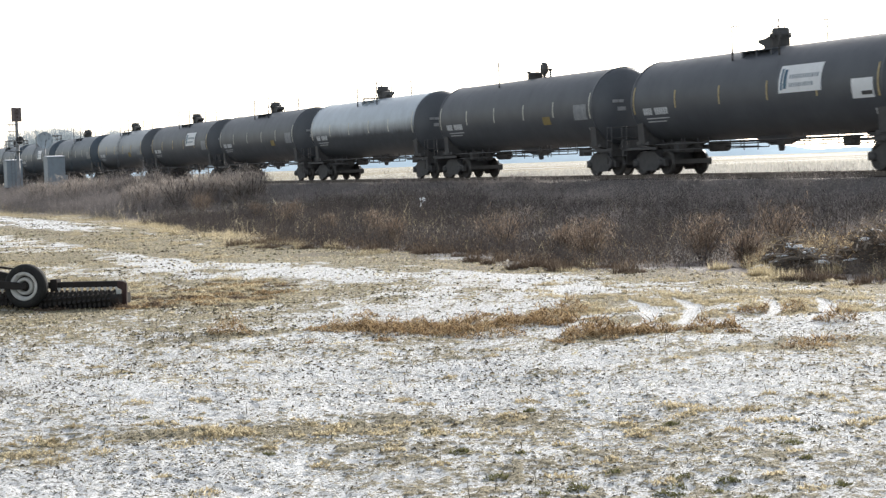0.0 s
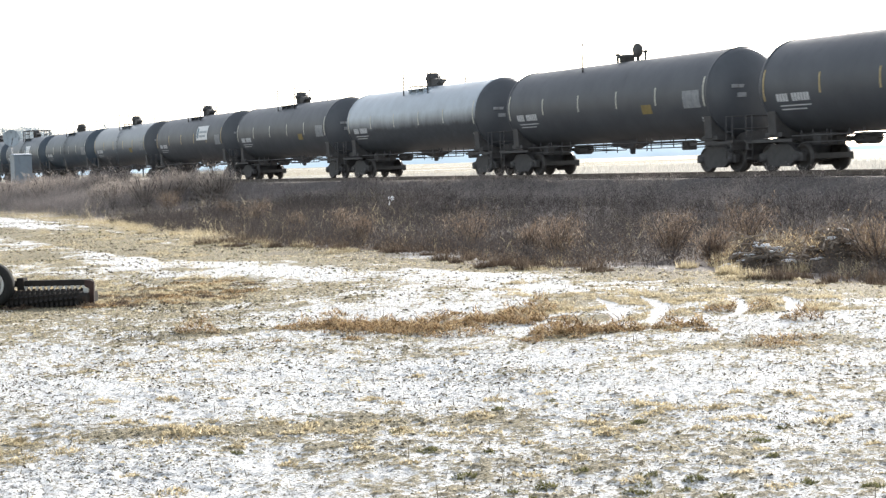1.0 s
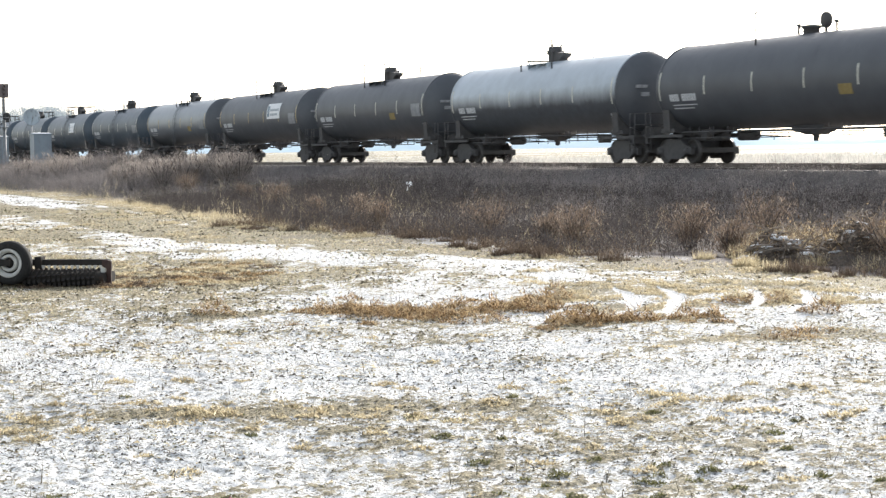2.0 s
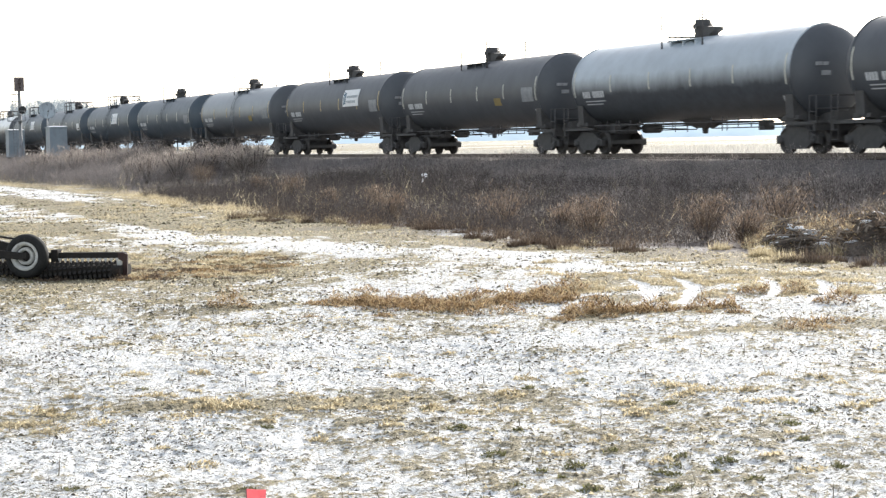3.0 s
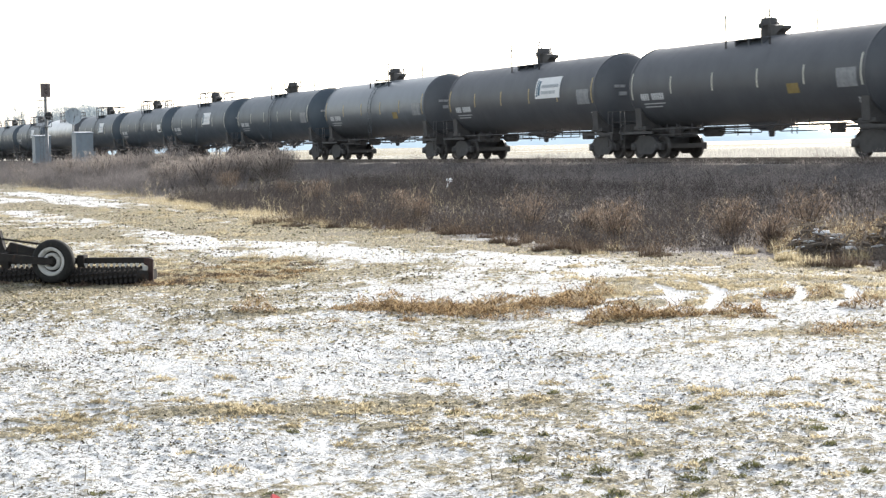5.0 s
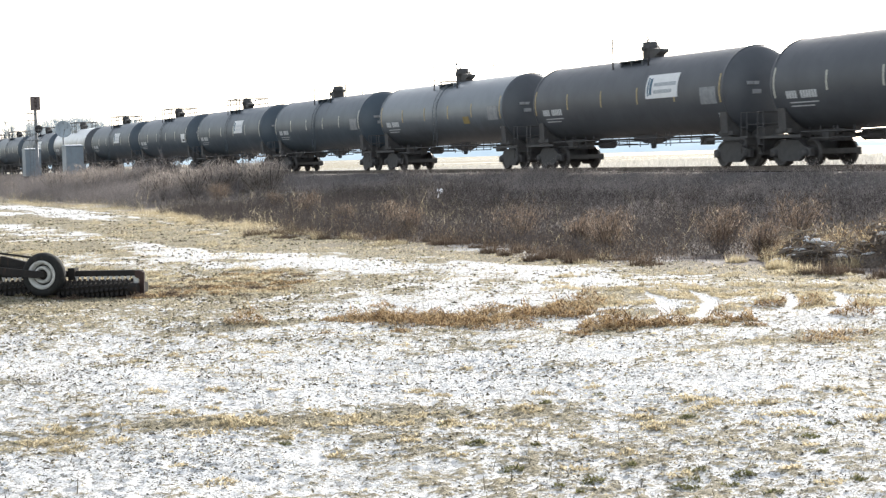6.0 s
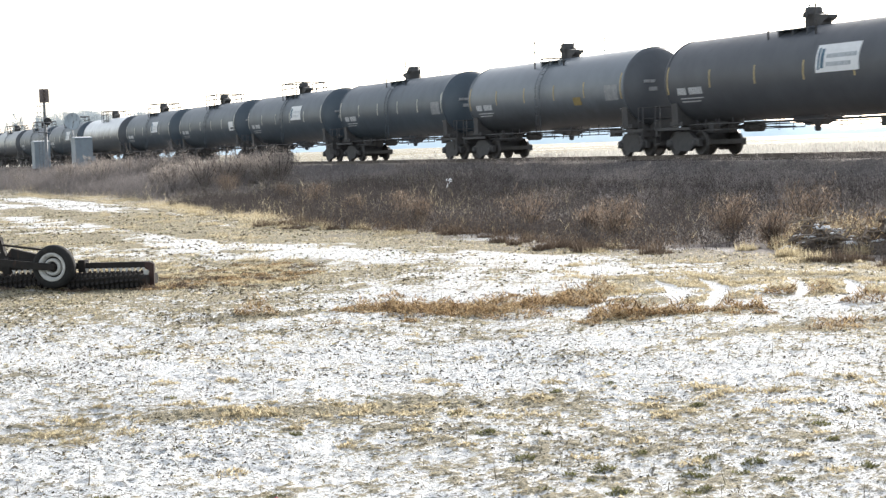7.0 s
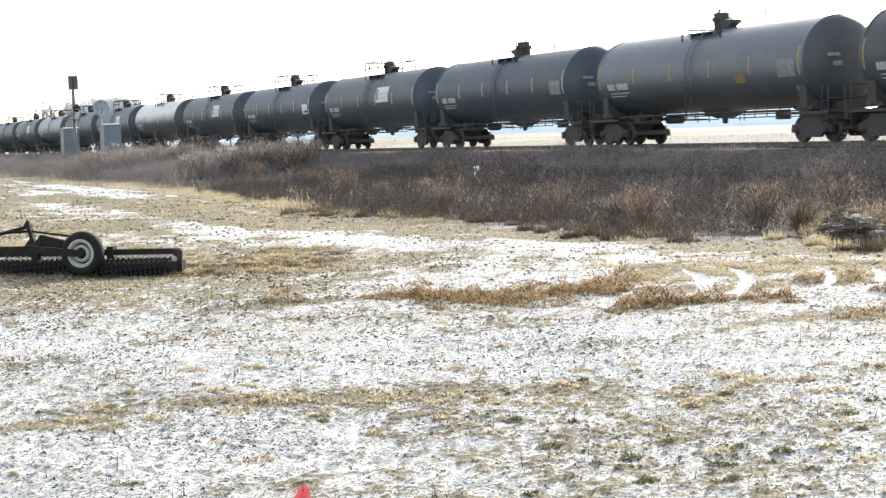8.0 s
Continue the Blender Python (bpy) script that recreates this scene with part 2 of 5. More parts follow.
# Swaths left by mowing and raking: half-width, weight (+ straw shows, - snow lies), then points x, y
STRAW_SWATHS = [
    (1.5, 0.8, (-19.7, 73.9), (-11.6, 56.1), (-7.2, 45.7)), (1.0, 0.5, (-13.0, 48.6), (-8.6, 41.0)), (1.3, 1.0, (-5.6, 29.4), (-3.5, 29.0)),
    (0.32, 1.1, (-1.3, 22.0), (-0.5, 22.3), (0.3, 21.6), (1.2, 22.2), (1.7, 23.2)), (0.3, 1.1, (1.7, 19.7), (2.5, 20.2)), (0.22, 0.8, (2.9, 19.7), (3.3, 19.6)),
    (1.2, 0.8, (2.3, 24.6), (4.3, 24.4), (6.5, 24.9)), (0.5, 0.55, (2.2, 17.8), (4.7, 18.3)), (0.3, 0.7, (-3.4, 12.9), (-2.3, 13.5), (-0.8, 13.7)),
    (0.3, 0.4, (-0.5, 14.1), (0.9, 13.6), (2.2, 13.2)), (0.4, 0.15, (1.4, 11.6), (2.9, 11.1)), (0.35, 0.4, (-3.6, 20.9), (-2.2, 21.8)), (0.9, 0.5, (3.0, 29.6), (8.5, 28.4)), (0.45, 0.7, (2.4, 21.7), (5.6, 22.0))]
SNOW_SWATHS = [
    (1.7, -0.8, (-25.8, 96.7), (-20.3, 82.3), (-15.6, 69.9)), (0.9, -0.9, (-16.9, 63.4), (-10.0, 48.3), (-6.0, 38.8), (-3.9, 33.5)), (1.3, -0.5, (-4.6, 37.7), (-2.2, 33.0), (0.0, 31.4)),
    (0.55, -1.0, (0.3, 33.0), (1.5, 31.0), (2.0, 27.6), (1.4, 24.8), (0.2, 23.6)), (0.5, -0.5, (-2.0, 24.6), (0.5, 23.4)), (0.6, -0.8, (-1.1, 17.3), (1.9, 17.8)),
    (0.7, -0.9, (-0.5, 15.6), (1.1, 15.6), (2.6, 15.2)), (0.4, -0.7, (-4.9, 18.0), (-3.0, 16.3), (-1.7, 15.3)), (0.3, -0.9, (2.4, 13.1), (3.4, 12.9)), (0.5, -0.5, (-3.2, 11.6), (-1.2, 11.8))]


def swath(x, y, points):
    """Distance in plan from a bent line."""
    best = np.full_like(x, 1e9)
    for (ax, ay), (bx, by) in zip(points, points[1:]):
        dx, dy = bx - ax, by - ay
        f = np.clip(((x - ax) * dx + (y - ay) * dy) / (dx * dx + dy * dy), 0, 1)
        best = np.minimum(best, np.hypot(x - ax - f * dx, y - ay - f * dy))
    return best


def straw_amount(s, q):
    """0: unbroken snow, 1: bare straw."""
    x, y = -math.sin(THETA) * s + math.cos(THETA) * q, math.cos(THETA) * s + math.sin(THETA) * q
    a = 0.42 + (smooth_noise(x, y * 0.7, 0.45, 3) - 0.5) * 0.22 * np.maximum(0.15, clods_here(x, y)) + (smooth_noise(x, y * 0.45, 2.4, 4) - 0.5) * 0.28 + (relief(x, y) - 0.5) * 1.35 - 1.3 * rut_mask(x, y)
    a = a + 0.75 * (smooth_noise(x, y * 0.5, 0.34, 12) * 0.6 + smooth_noise(x, y * 0.5, 0.8, 13) * 0.4 - 0.5) * np.clip((y - 20) / 6, 0, 1)
    rows = smooth_noise(s * 0.11, q, 0.75, 6) * 0.65 + smooth_noise(s * 0.25, q, 0.3, 7) * 0.35
    a = a + 0.9 * (rows - 0.5) * np.clip((s - 24) / 8, 0, 1)
    a = a + 0.15 * np.clip((y - 22) / 10, 0, 1) + 0.2 * np.clip((y - 34) / 10, 0, 1) + 0.22 * np.clip((-1.5 - x) / 2, 0, 1) * np.clip((y - 19) / 3, 0, 1) * np.clip((36 - y) / 4, 0, 1)
    a = a + 0.42 * np.exp(-((edge_q(s) - q - 0.7) / 1.1) ** 2) * np.clip((60 - s) / 15, 0, 1)   # litter at the bank's foot
    ragged = 0.45 + 1.1 * smooth_noise(x, y, 0.7, 10)
    for wide, w, *points in STRAW_SWATHS + SNOW_SWATHS:
        a = a + 0.62 * w * ragged * np.exp(-(swath(x, y, points) / wide) ** 2)
    return np.clip(a, 0, 1)


def ground_material():
    m, n, l, b = material("snowy_stubble_ground", 0.85, 0, 0.25)
    c = n.new("ShaderNodeTexCoord").outputs["Object"]
    straw_attr, brush_attr = n.new("ShaderNodeAttribute"), n.new("ShaderNodeAttribute")
    straw_attr.attribute_name, brush_attr.attribute_name = "straw", "brush"
    fine = noise_node(n, l, stretched(n, l, (1.0, 0.9, 1.0)), 30.0, 7, 0.8)
    mid = noise_node(n, l, stretched(n, l, (1.0, 0.5, 1.0)), 3.2, 5, 0.6)
    both = math_node(n, l, "ADD", math_node(n, l, "MULTIPLY", fine, 0.62), math_node(n, l, "MULTIPLY", mid, 0.38))
    shown = n.new("ShaderNodeMath")
    shown.operation = "MULTIPLY_ADD"
    l.new(straw_attr.outputs["Fac"], shown.inputs[0])
    shown.inputs[1].default_value, shown.inputs[2].default_value = 0.46, 0.25
    diff = n.new("ShaderNodeMath")
    diff.operation = "SUBTRACT"
    l.new(shown.outputs[0], diff.inputs[0])
    l.new(both, diff.inputs[1])
    mr = n.new("ShaderNodeMapRange")
    mr.inputs["From Min"].default_value, mr.inputs["From Max"].default_value = -0.03, 0.05
    l.new(diff.outputs[0], mr.inputs["Value"])
    straw = ramp_node(n, l, noise_node(n, l, c, 36, 6, 0.8), [(0.30, (0.08, 0.069, 0.045)), (0.41, (0.17, 0.147, 0.098)), (0.49, (0.315, 0.275, 0.182)), (0.58, (0.46, 0.408, 0.28)), (0.70, (0.61, 0.56, 0.415))])
    snow = ramp_node(n, l, noise_node(n, l, c, 5, 4), [(0.3, (0.80, 0.805, 0.80)), (0.7, (0.88, 0.885, 0.885))])
    field = mix_node(n, l, mr.outputs[0], snow, straw)
    # pits between the matted tufts: dead leaf, soil, and the pits' shade as colour
    pit = ramp_node(n, l, noise_node(n, l, stretched(n, l, (1.0, 1.15, 1.0)), 34.0, 4, 0.68), [(0.42, (1, 1, 1)), (0.465, (0, 0, 0))])
    open_gap = math_node(n, l, "MULTIPLY", pit, ramp_node(n, l, noise_node(n, l, c, 1.7, 4), [(0.34, (0.45, 0.45, 0.45)), (0.54, (0.95, 0.95, 0.95))]))
    chaff = ramp_node(n, l, noise_node(n, l, c, 30, 4), [(0.35, (0.055, 0.054, 0.040)), (0.65, (0.19, 0.175, 0.12))])
    field = mix_node(n, l, open_gap, field, chaff)
    earth = ramp_node(n, l, noise_node(n, l, c, 5, 7, 0.7), [(0.3, (0.15, 0.128, 0.115)), (0.55, (0.23, 0.198, 0.178)), (0.8, (0.34, 0.295, 0.255))])
    l.new(mix_node(n, l, brush_attr.outputs["Fac"], field, earth), b.inputs["Base Color"])
    bump_node(n, l, b, math_node(n, l, "SUBTRACT", fine, math_node(n, l, "MULTIPLY", open_gap, 0.4)), 0.7, 0.04)
    return m


def build_ground():
    s = np.unique(np.concatenate([[-4000, -1500, -600, -250, -120, -60, -30, -15, -8], np.arange(-4, 6, 0.4), np.arange(6, 17, 0.03), np.arange(17, 30, 0.055), np.arange(30, 62, 0.15), np.arange(62, 150, 1.0),
                                  np.arange(150, 320, 6.0), [400, 600, 900, 1500, 2500, 4000]]))
    q = np.unique(np.concatenate([[-4000, -1500, -500, -200, -80, -40, -20, -12], np.arange(-8, -3, 0.25), np.arange(-3, -1, 0.06), np.arange(-1, 8.6, 0.03), np.arange(8.6, 15.5, 0.055), np.arange(15.5, 19, 0.15), np.arange(19, 44, 0.6),
                                  [48, 55, 65, 80, 100, 130, 160, 220, 300, 400, 500, 700, 1000, 1500, 2500, 4000]]))
    S, Q = np.meshgrid(s, q, indexing="ij")
    S, Q = S.ravel(), Q.ravel()
    Z = ground_height(S, Q)
    X, Y = -math.sin(THETA) * S + math.cos(THETA) * Q, math.cos(THETA) * S + math.sin(THETA) * Q
    ns, nq = len(s), len(q)
    i, j = np.meshgrid(np.arange(ns - 1), np.arange(nq - 1), indexing="ij")
    a = (i * nq + j).ravel()
    tris = np.concatenate([np.stack([a, a + nq + 1, a + nq], 1), np.stack([a, a + 1, a + nq + 1], 1)])
    tris = tris[:, ::-1]
    me = quick_mesh("ground", np.stack([X, Y, Z], 1), tris, ground_material(), smooth=True)
    amount = straw_amount(S, Q)
    behind = Q > 40
    amount[behind] = 0.5 + 0.35 * smooth_noise(X[behind], Y[behind], 14, 8)
    wav = smooth_noise(X, Y, 1.6, 5) * 2.0
    edge = np.clip((Q - edge_q(S) - 1.8 * (wav - 1.0) + 1.4) / 2.6, 0, 1) * (0.55 + 0.45 * np.clip(Q - edge_q(S), 0, 1))
    edge = edge * np.clip(1.35 - 1.6 * np.clip((S - 40) / 25, 0, 1) * smooth_noise(S * 0.3, Q, 1.1, 9) ** 2, 0, 1) * np.clip((44 - Q) / 2.5, 0, 1)
    for name, values in (("straw", amount), ("brush", edge)):
        at = me.attributes.new(name, "FLOAT", "POINT")
        at.data.foreach_set("value", values.astype(np.float32))
    tagged(new("ground", me), "snow-dusted straw field with a weedy railway bank", "ground", kind="structure")


build_ground()


# ---- railway ----
def gravel_material():
    m, n, l, b = material("dark_ballast_stone", 0.9, 0, 0.2)
    c = n.new("ShaderNodeTexCoord").outputs["Object"]
    v = n.new("ShaderNodeTexVoronoi")
    v.inputs["Scale"].default_value = 18
    l.new(c, v.inputs["Vector"])
    tone = ramp_node(n, l, v.outputs["Color"], [(0.2, (0.14, 0.13, 0.125)), (0.6, (0.24, 0.22, 0.21)), (0.9, (0.35, 0.325, 0.31))])
    l.new(mix_node(n, l, noise_node(n, l, c, 0.5, 4), tone, (0.13, 0.108, 0.093)), b.inputs["Base Color"])
    bump_node(n, l, b, v.outputs["Distance"], 1.0, 0.04)
    return m


GRAVEL = gravel_material()
TIE_WOOD = painted("creosoted_tie_wood", (0.035, 0.028, 0.022), (0.09, 0.072, 0.058), 0.85, 6.0)


def build_railway():
    turn = pose(*place(0, TRACK_Q, 0), 0, 0, math.degrees(THETA) + 90)   # local x along the line, y towards the camera
    bm = bmesh.new()
    prof = [(-4.9, 0.55), (-2.6, 1.25), (-1.9, RAIL_Z - 0.19), (1.9, RAIL_Z - 0.19), (2.6, 1.25), (4.9, 0.55)]
    xs = [-500 + 2.0 * k for k in range(460)]
    rows = []
    for x in xs:
        rows.append([bm.verts.new((x, y, z + (random.uniform(-0.05, 0.05) if k not in (2, 3) else random.uniform(-0.015, 0.015)))) for k, (y, z) in enumerate(prof)])
    for r0, r1 in zip(rows, rows[1:]):
        for k in range(len(prof) - 1):
            bm.faces.new((r0[k], r0[k + 1], r1[k + 1], r1[k])).smooth = True
    part("railway_ballast", fixed_normals(bm), GRAVEL, None, "dark crushed-stone ballast bed of the railway", turn)["kind"] = "structure"
    bpy.data.objects["railway_ballast"]["category"] = "ballast"
    out = [(-0.07, 0), (0.07, 0), (0.07, 0.012), (0.012, 0.03), (0.012, 0.12), (0.036, 0.13), (0.036, 0.165), (-0.036, 0.165), (-0.036, 0.13), (-0.012, 0.12), (-0.012, 0.03), (-0.07, 0.012)]
    for side in (-0.7525, 0.7525):
        bm = bmesh.new()
        a = [bm.verts.new((-500, y + side, z + RAIL_Z - 0.165)) for y, z in out]
        b = [bm.verts.new((420, y + side, z + RAIL_Z - 0.165)) for y, z in out]
        for k in range(len(out)):
            bm.faces.new((a[k], a[(k + 1) % len(out)], b[(k + 1) % len(out)], b[k]))
        ob = part("rail", fixed_normals(bm), RAIL_STEEL, None, "rust-brown steel rail on wooden ties", turn)
        tagged(ob, category="rail", group="rails of the track", kind="structure")
    bm = bmesh.new()
    for k in range(700):
        x = -310 + 0.53 * k
        vs = box(bm, x - 0.115, x + 0.115, -1.28, 1.28, RAIL_Z - 0.36, RAIL_Z - 0.168)
        bmesh.ops.rotate(bm, verts=vs, cent=(x, 0, 0), matrix=Matrix.Rotation(random.uniform(-0.02, 0.02), 3, "Z"))
    tagged(part("railway_ties", bm, TIE_WOOD, None, "dark creosoted wooden ties under the rails", turn), category="railway ties", kind="stuff")


build_railway()

# ---- tank cars (local x: the way they travel, y: away from the camera, z: over the rails) ----
TANK_R, TANK_Z = 1.59, 2.82
HALF = 7.45
HEAD = 0.76
MESHES = {}


def shared(key, build, mat):
    if (key, mat.name) not in MESHES:
        bm = bmesh.new()
        build(bm)
        fixed_normals(bm)
        me = bpy.data.meshes.new(key)
        bm.to_mesh(me)
        bm.free()
        me.materials.append(mat)
        MESHES[key, mat.name] = me
    return MESHES[key, mat.name]


def tank_shell(bm):
    prof = [(-HALF, TANK_R)]
    prof += [(-HALF + 2 * HALF * k / 6, TANK_R) for k in range(1, 6)]
    prof += [(HALF, TANK_R)]
    turned(bm, prof, "X", 64, (0, 0, TANK_Z))
    for sgn in (-1, 1):    # jacket flashing at the head seam
        turned(bm, [(sgn * (HALF - 0.05), TANK_R), (sgn * (HALF - 0.05), TANK_R + 0.02), (sgn * (HALF + 0.05), TANK_R + 0.02), (sgn * (HALF + 0.06), TANK_R - 0.02)], "X", 64, (0, 0, TANK_Z))


def tank_head(bm):
    prof = [(HALF + HEAD * math.sin(radians(a)), TANK_R * math.cos(radians(a)) if a < 90 else 0.0) for a in (0, 12, 24, 36, 48, 60, 70, 79, 86, 90)]
    turned(bm, prof, "X", 64, (0, 0, TANK_Z))


TOP = TANK_Z + TANK_R


def dome_housing(bm):
    turned(bm, [(TOP - 0.12, 0.37), (TOP + 0.44, 0.37), (TOP + 0.45, 0.42), (TOP + 0.52, 0.42), (TOP + 0.53, 0.38), (TOP + 0.74, 0.36), (TOP + 0.78, 0.32), (TOP + 0.80, 0.0)], "Z", 28, (-0.12, 0, 0))
    for k in range(8):
        a = math.pi * k / 4 + 0.2
        x, y = 0.41 * math.cos(a) - 0.12, 0.41 * math.sin(a)
        box(bm, x - 0.03, x + 0.03, y - 0.03, y + 0.03, TOP + 0.36, TOP + 0.58)
    prism(bm, [(0.15, TOP - 0.08), (0.72, TOP - 0.08), (0.76, TOP + 0.10), (1.16, TOP + 0.26), (1.14, TOP + 0.38), (0.7, TOP + 0.40), (0.15, TOP + 0.52)], -0.24, 0.24)
    rod(bm, (-0.40, 0, TOP + 0.70), (-0.40, 0, TOP + 0.92), 0.035)
    bmesh.ops.scale(bm, vec=(0.86, 0.86, 0.84), space=Matrix.Translation((0, 0, -TOP)), verts=bm.verts)


def manway(bm):
    turned(bm, [(TOP - 0.1, 0.30), (TOP + 0.16, 0.30), (TOP + 0.17, 0.36), (TOP + 0.24, 0.36), (TOP + 0.27, 0.28), (TOP + 0.30, 0.0)], "Z", 24, (-0.25, 0, 0))


def raised_lid(bm):
    turned(bm, [(-0.07, 0.0), (-0.07, 0.27), (0.07, 0.27), (0.07, 0.0)], "Y", 24, (0.55, 0, TOP + 0.40))
    rod(bm, (0.55, 0, TOP - 0.05), (0.55, 0, TOP + 0.25), 0.07, 8)


def vent(bm):
    rod(bm, (0, 0, TOP - 0.05), (0, 0, TOP + 0.34), 0.055, 8)
    rod(bm, (0, 0, TOP + 0.28), (0, 0, TOP + 0.36), 0.10, 8)


def walkway(bm):
    z = TANK_Z + math.sqrt(TANK_R ** 2 - 0.55 ** 2) + 0.01
    prism(bm, [(-0.95, z - 0.05), (0.95, z - 0.05), (0.95, z - 0.02), (-0.95, z - 0.02)], 0.5, 1.0)
    for x in (-0.85, 0, 0.85):
        box(bm, x - 0.03, x + 0.03, 0.5, 0.98, TOP - 0.42, z - 0.03)


def step_rack(bm):
    for x in (-1.6, -1.42):
        rod(bm, (x, -0.6, TOP + 0.08), (x, 0.6, TOP + 0.08), 0.03)
        for y in (-0.6, 0, 0.6):
            rod(bm, (x, y, TOP - 0.35), (x, y, TOP + 0.10), 0.025)
    for y in (-0.6, 0.6):
        rod(bm, (-1.6, y, TOP + 0.05), (-1.42, y, TOP + 0.05), 0.025)


def railing_post(bm):
    rod(bm, (0, 0, TOP - 0.40), (0, 0, TOP + 0.86), 0.034)
    rod(bm, (0, 0, TOP + 0.84), (0, 0.34, TOP + 0.84), 0.02)


def full_railing(bm):
    y = 1.04
    for z in (0.3, 0.64):
        rod(bm, (-1.4, y, TOP + z), (1.4, y, TOP + z), 0.034)
    for x in (-1.4, -0.7, 0.7, 1.4):
        rod(bm, (x, y, TOP - 0.40), (x, y, TOP + 0.64), 0.034)
    for x in (-1.4, 1.4):
        rod(bm, (x, 0.02, TOP + 0.64), (x, y, TOP + 0.64), 0.034)


def side_ladder(bm):
    """Two rails that follow the shell from the platform down to the sill, with rungs."""
    pts = [(TANK_Z + (TANK_R + 0.09) * math.sin(radians(a)), (TANK_R + 0.09) * math.cos(radians(a))) for a in (58, 45, 32, 20, 8, -5)]
    pts += [(1.9, TANK_R + 0.07), (1.15, TANK_R + 0.05)]
    for side in (1,):
        for x in (-0.22, 0.22):
            for (z0, y0), (z1, y1) in zip(pts, pts[1:]):
                rod(bm, (x, side * y0, z0), (x, side * y1, z1), 0.016, 5)
        for k in range(len(pts) - 1):
            (z0, y0), (z1, y1) = pts[k], pts[k + 1]
            for t in (0.0, 0.5):
                rod(bm, (-0.22, side * (y0 + (y1 - y0) * t), z0 + (z1 - z0) * t), (0.22, side * (y0 + (y1 - y0) * t), z0 + (z1 - z0) * t), 0.012, 5)


TRUCK_X = 7.2


def stub_sill(bm):
    box(bm, 5.3, 8.75, -0.19, 0.19, 0.83, 1.13, bevel=0.02)
    prism(bm, [(5.0, 1.24), (5.6, 1.05), (8.3, 1.05), (8.3, 1.42), (7.2, 1.32)], -0.34, 0.34)
    box(bm, 8.3, 8.72, -1.42, 1.42, 1.02, 1.10)
    box(bm, 8.52, 8.62, -1.40, 1.40, 0.78, 1.02)
    for y in (-1.42, 1.34):
        box(bm, 6.1, 8.6, y, y + 0.08, 0.98, 1.08)
    for y in (-1.38, 1.38):
        rod(bm, (8.66, y, 0.45), (8.66, y, 1.95), 0.02, 5)
        rod(bm, (8.30, y, 0.45), (8.30, y, 1.95), 0.02, 5)
        for z in (0.47, 0.78, 1.4, 1.93):
            rod(bm, (8.30, y, z), (8.66, y, z), 0.018, 5)
    rod(bm, (8.66, -1.38, 1.93), (8.66, 1.38, 1.93), 0.02, 5)
    rod(bm, (8.66, -1.38, 1.5), (8.66, 1.38, 1.5), 0.02, 5)


def body_bolster(bm):
    """Cradle between the shell and the truck."""
    arc = [(TANK_Z - (TANK_R + 0.03) * math.cos(radians(a)), (TANK_R + 0.03) * math.sin(radians(a))) for a in (-60, -45, -28, -12, 0, 12, 28, 45, 60)]
    a = [bm.verts.new((TRUCK_X - 0.22, y, z)) for z, y in arc] + [bm.verts.new((TRUCK_X - 0.22, y, z)) for y, z in ((1.36, 1.22), (0.4, 0.98), (-0.4, 0.98), (-1.36, 1.22))]
    b = [bm.verts.new((TRUCK_X + 0.22, v.co.y, v.co.z)) for v in a]
    bm.faces.new(a)
    bm.faces.new(b[::-1])
    for k in range(len(a)):
        bm.faces.new((a[k], b[k], b[(k + 1) % len(a)], a[(k + 1) % len(a)]))
    for y in (-1.2, 1.2):
        box(bm, TRUCK_X - 0.45, TRUCK_X + 0.45, y - 0.12, y + 0.12, 1.16, 1.30)


def coupler(bm):
    box(bm, 8.7, 8.98, -0.09, 0.09, 0.78, 0.96, bevel=0.02)
    prism(bm, [(8.92, 0.72), (9.06, 0.72), (9.06, 1.02), (8.92, 1.02)], -0.17, 0.17)
    rod(bm, (8.85, 0.3, 0.85), (8.95, 0.34, 0.42), 0.03, 6)


def truck_bolster(bm):
    box(bm, -0.2, 0.2, -1.05, 1.05, 0.52, 0.92, bevel=0.03)
    turned(bm, [(0.9, 0.3), (1.0, 0.3), (1.0, 0.0)], "Z", 20)


def spring(bm):
    prof = [(0.34, 0.0)]
    for k in range(5):
        prof += [(0.35 + 0.054 * k, 0.045), (0.375 + 0.054 * k, 0.062)]
    turned(bm, prof + [(0.62, 0.05), (0.62, 0.0)], "Z", 8)


def brake_beam(bm):
    box(bm, 0.34, 0.50, -0.8, 0.8, 0.28, 0.56)
    box(bm, 0.15, 1.42, -0.06, 0.06, 0.42, 0.56)
    box(bm, 1.39, 1.45, -0.8, 0.8, 0.40, 0.58)


def side_frame(bm):
    outer = [(-1.18, 0.34), (-1.18, 0.60), (-0.80, 0.68), (-0.46, 0.90), (0.46, 0.90), (0.80, 0.68), (1.18, 0.60), (1.18, 0.34), (0.76, 0.36), (0.46, 0.17), (-0.46, 0.17), (-0.76, 0.36)]
    prism(bm, outer, -0.08, 0.08)
    for x in (-0.889, 0.889):
        turned(bm, [(-0.17, 0.0), (-0.17, 0.12), (-0.08, 0.14), (0.08, 0.14), (0.08, 0.0)], "Y", 16, (x, 0, 0.457))
        turned(bm, [(0.17, 0.0), (0.17, 0.12), (0.08, 0.14)], "Y", 16, (x, 0, 0.457))


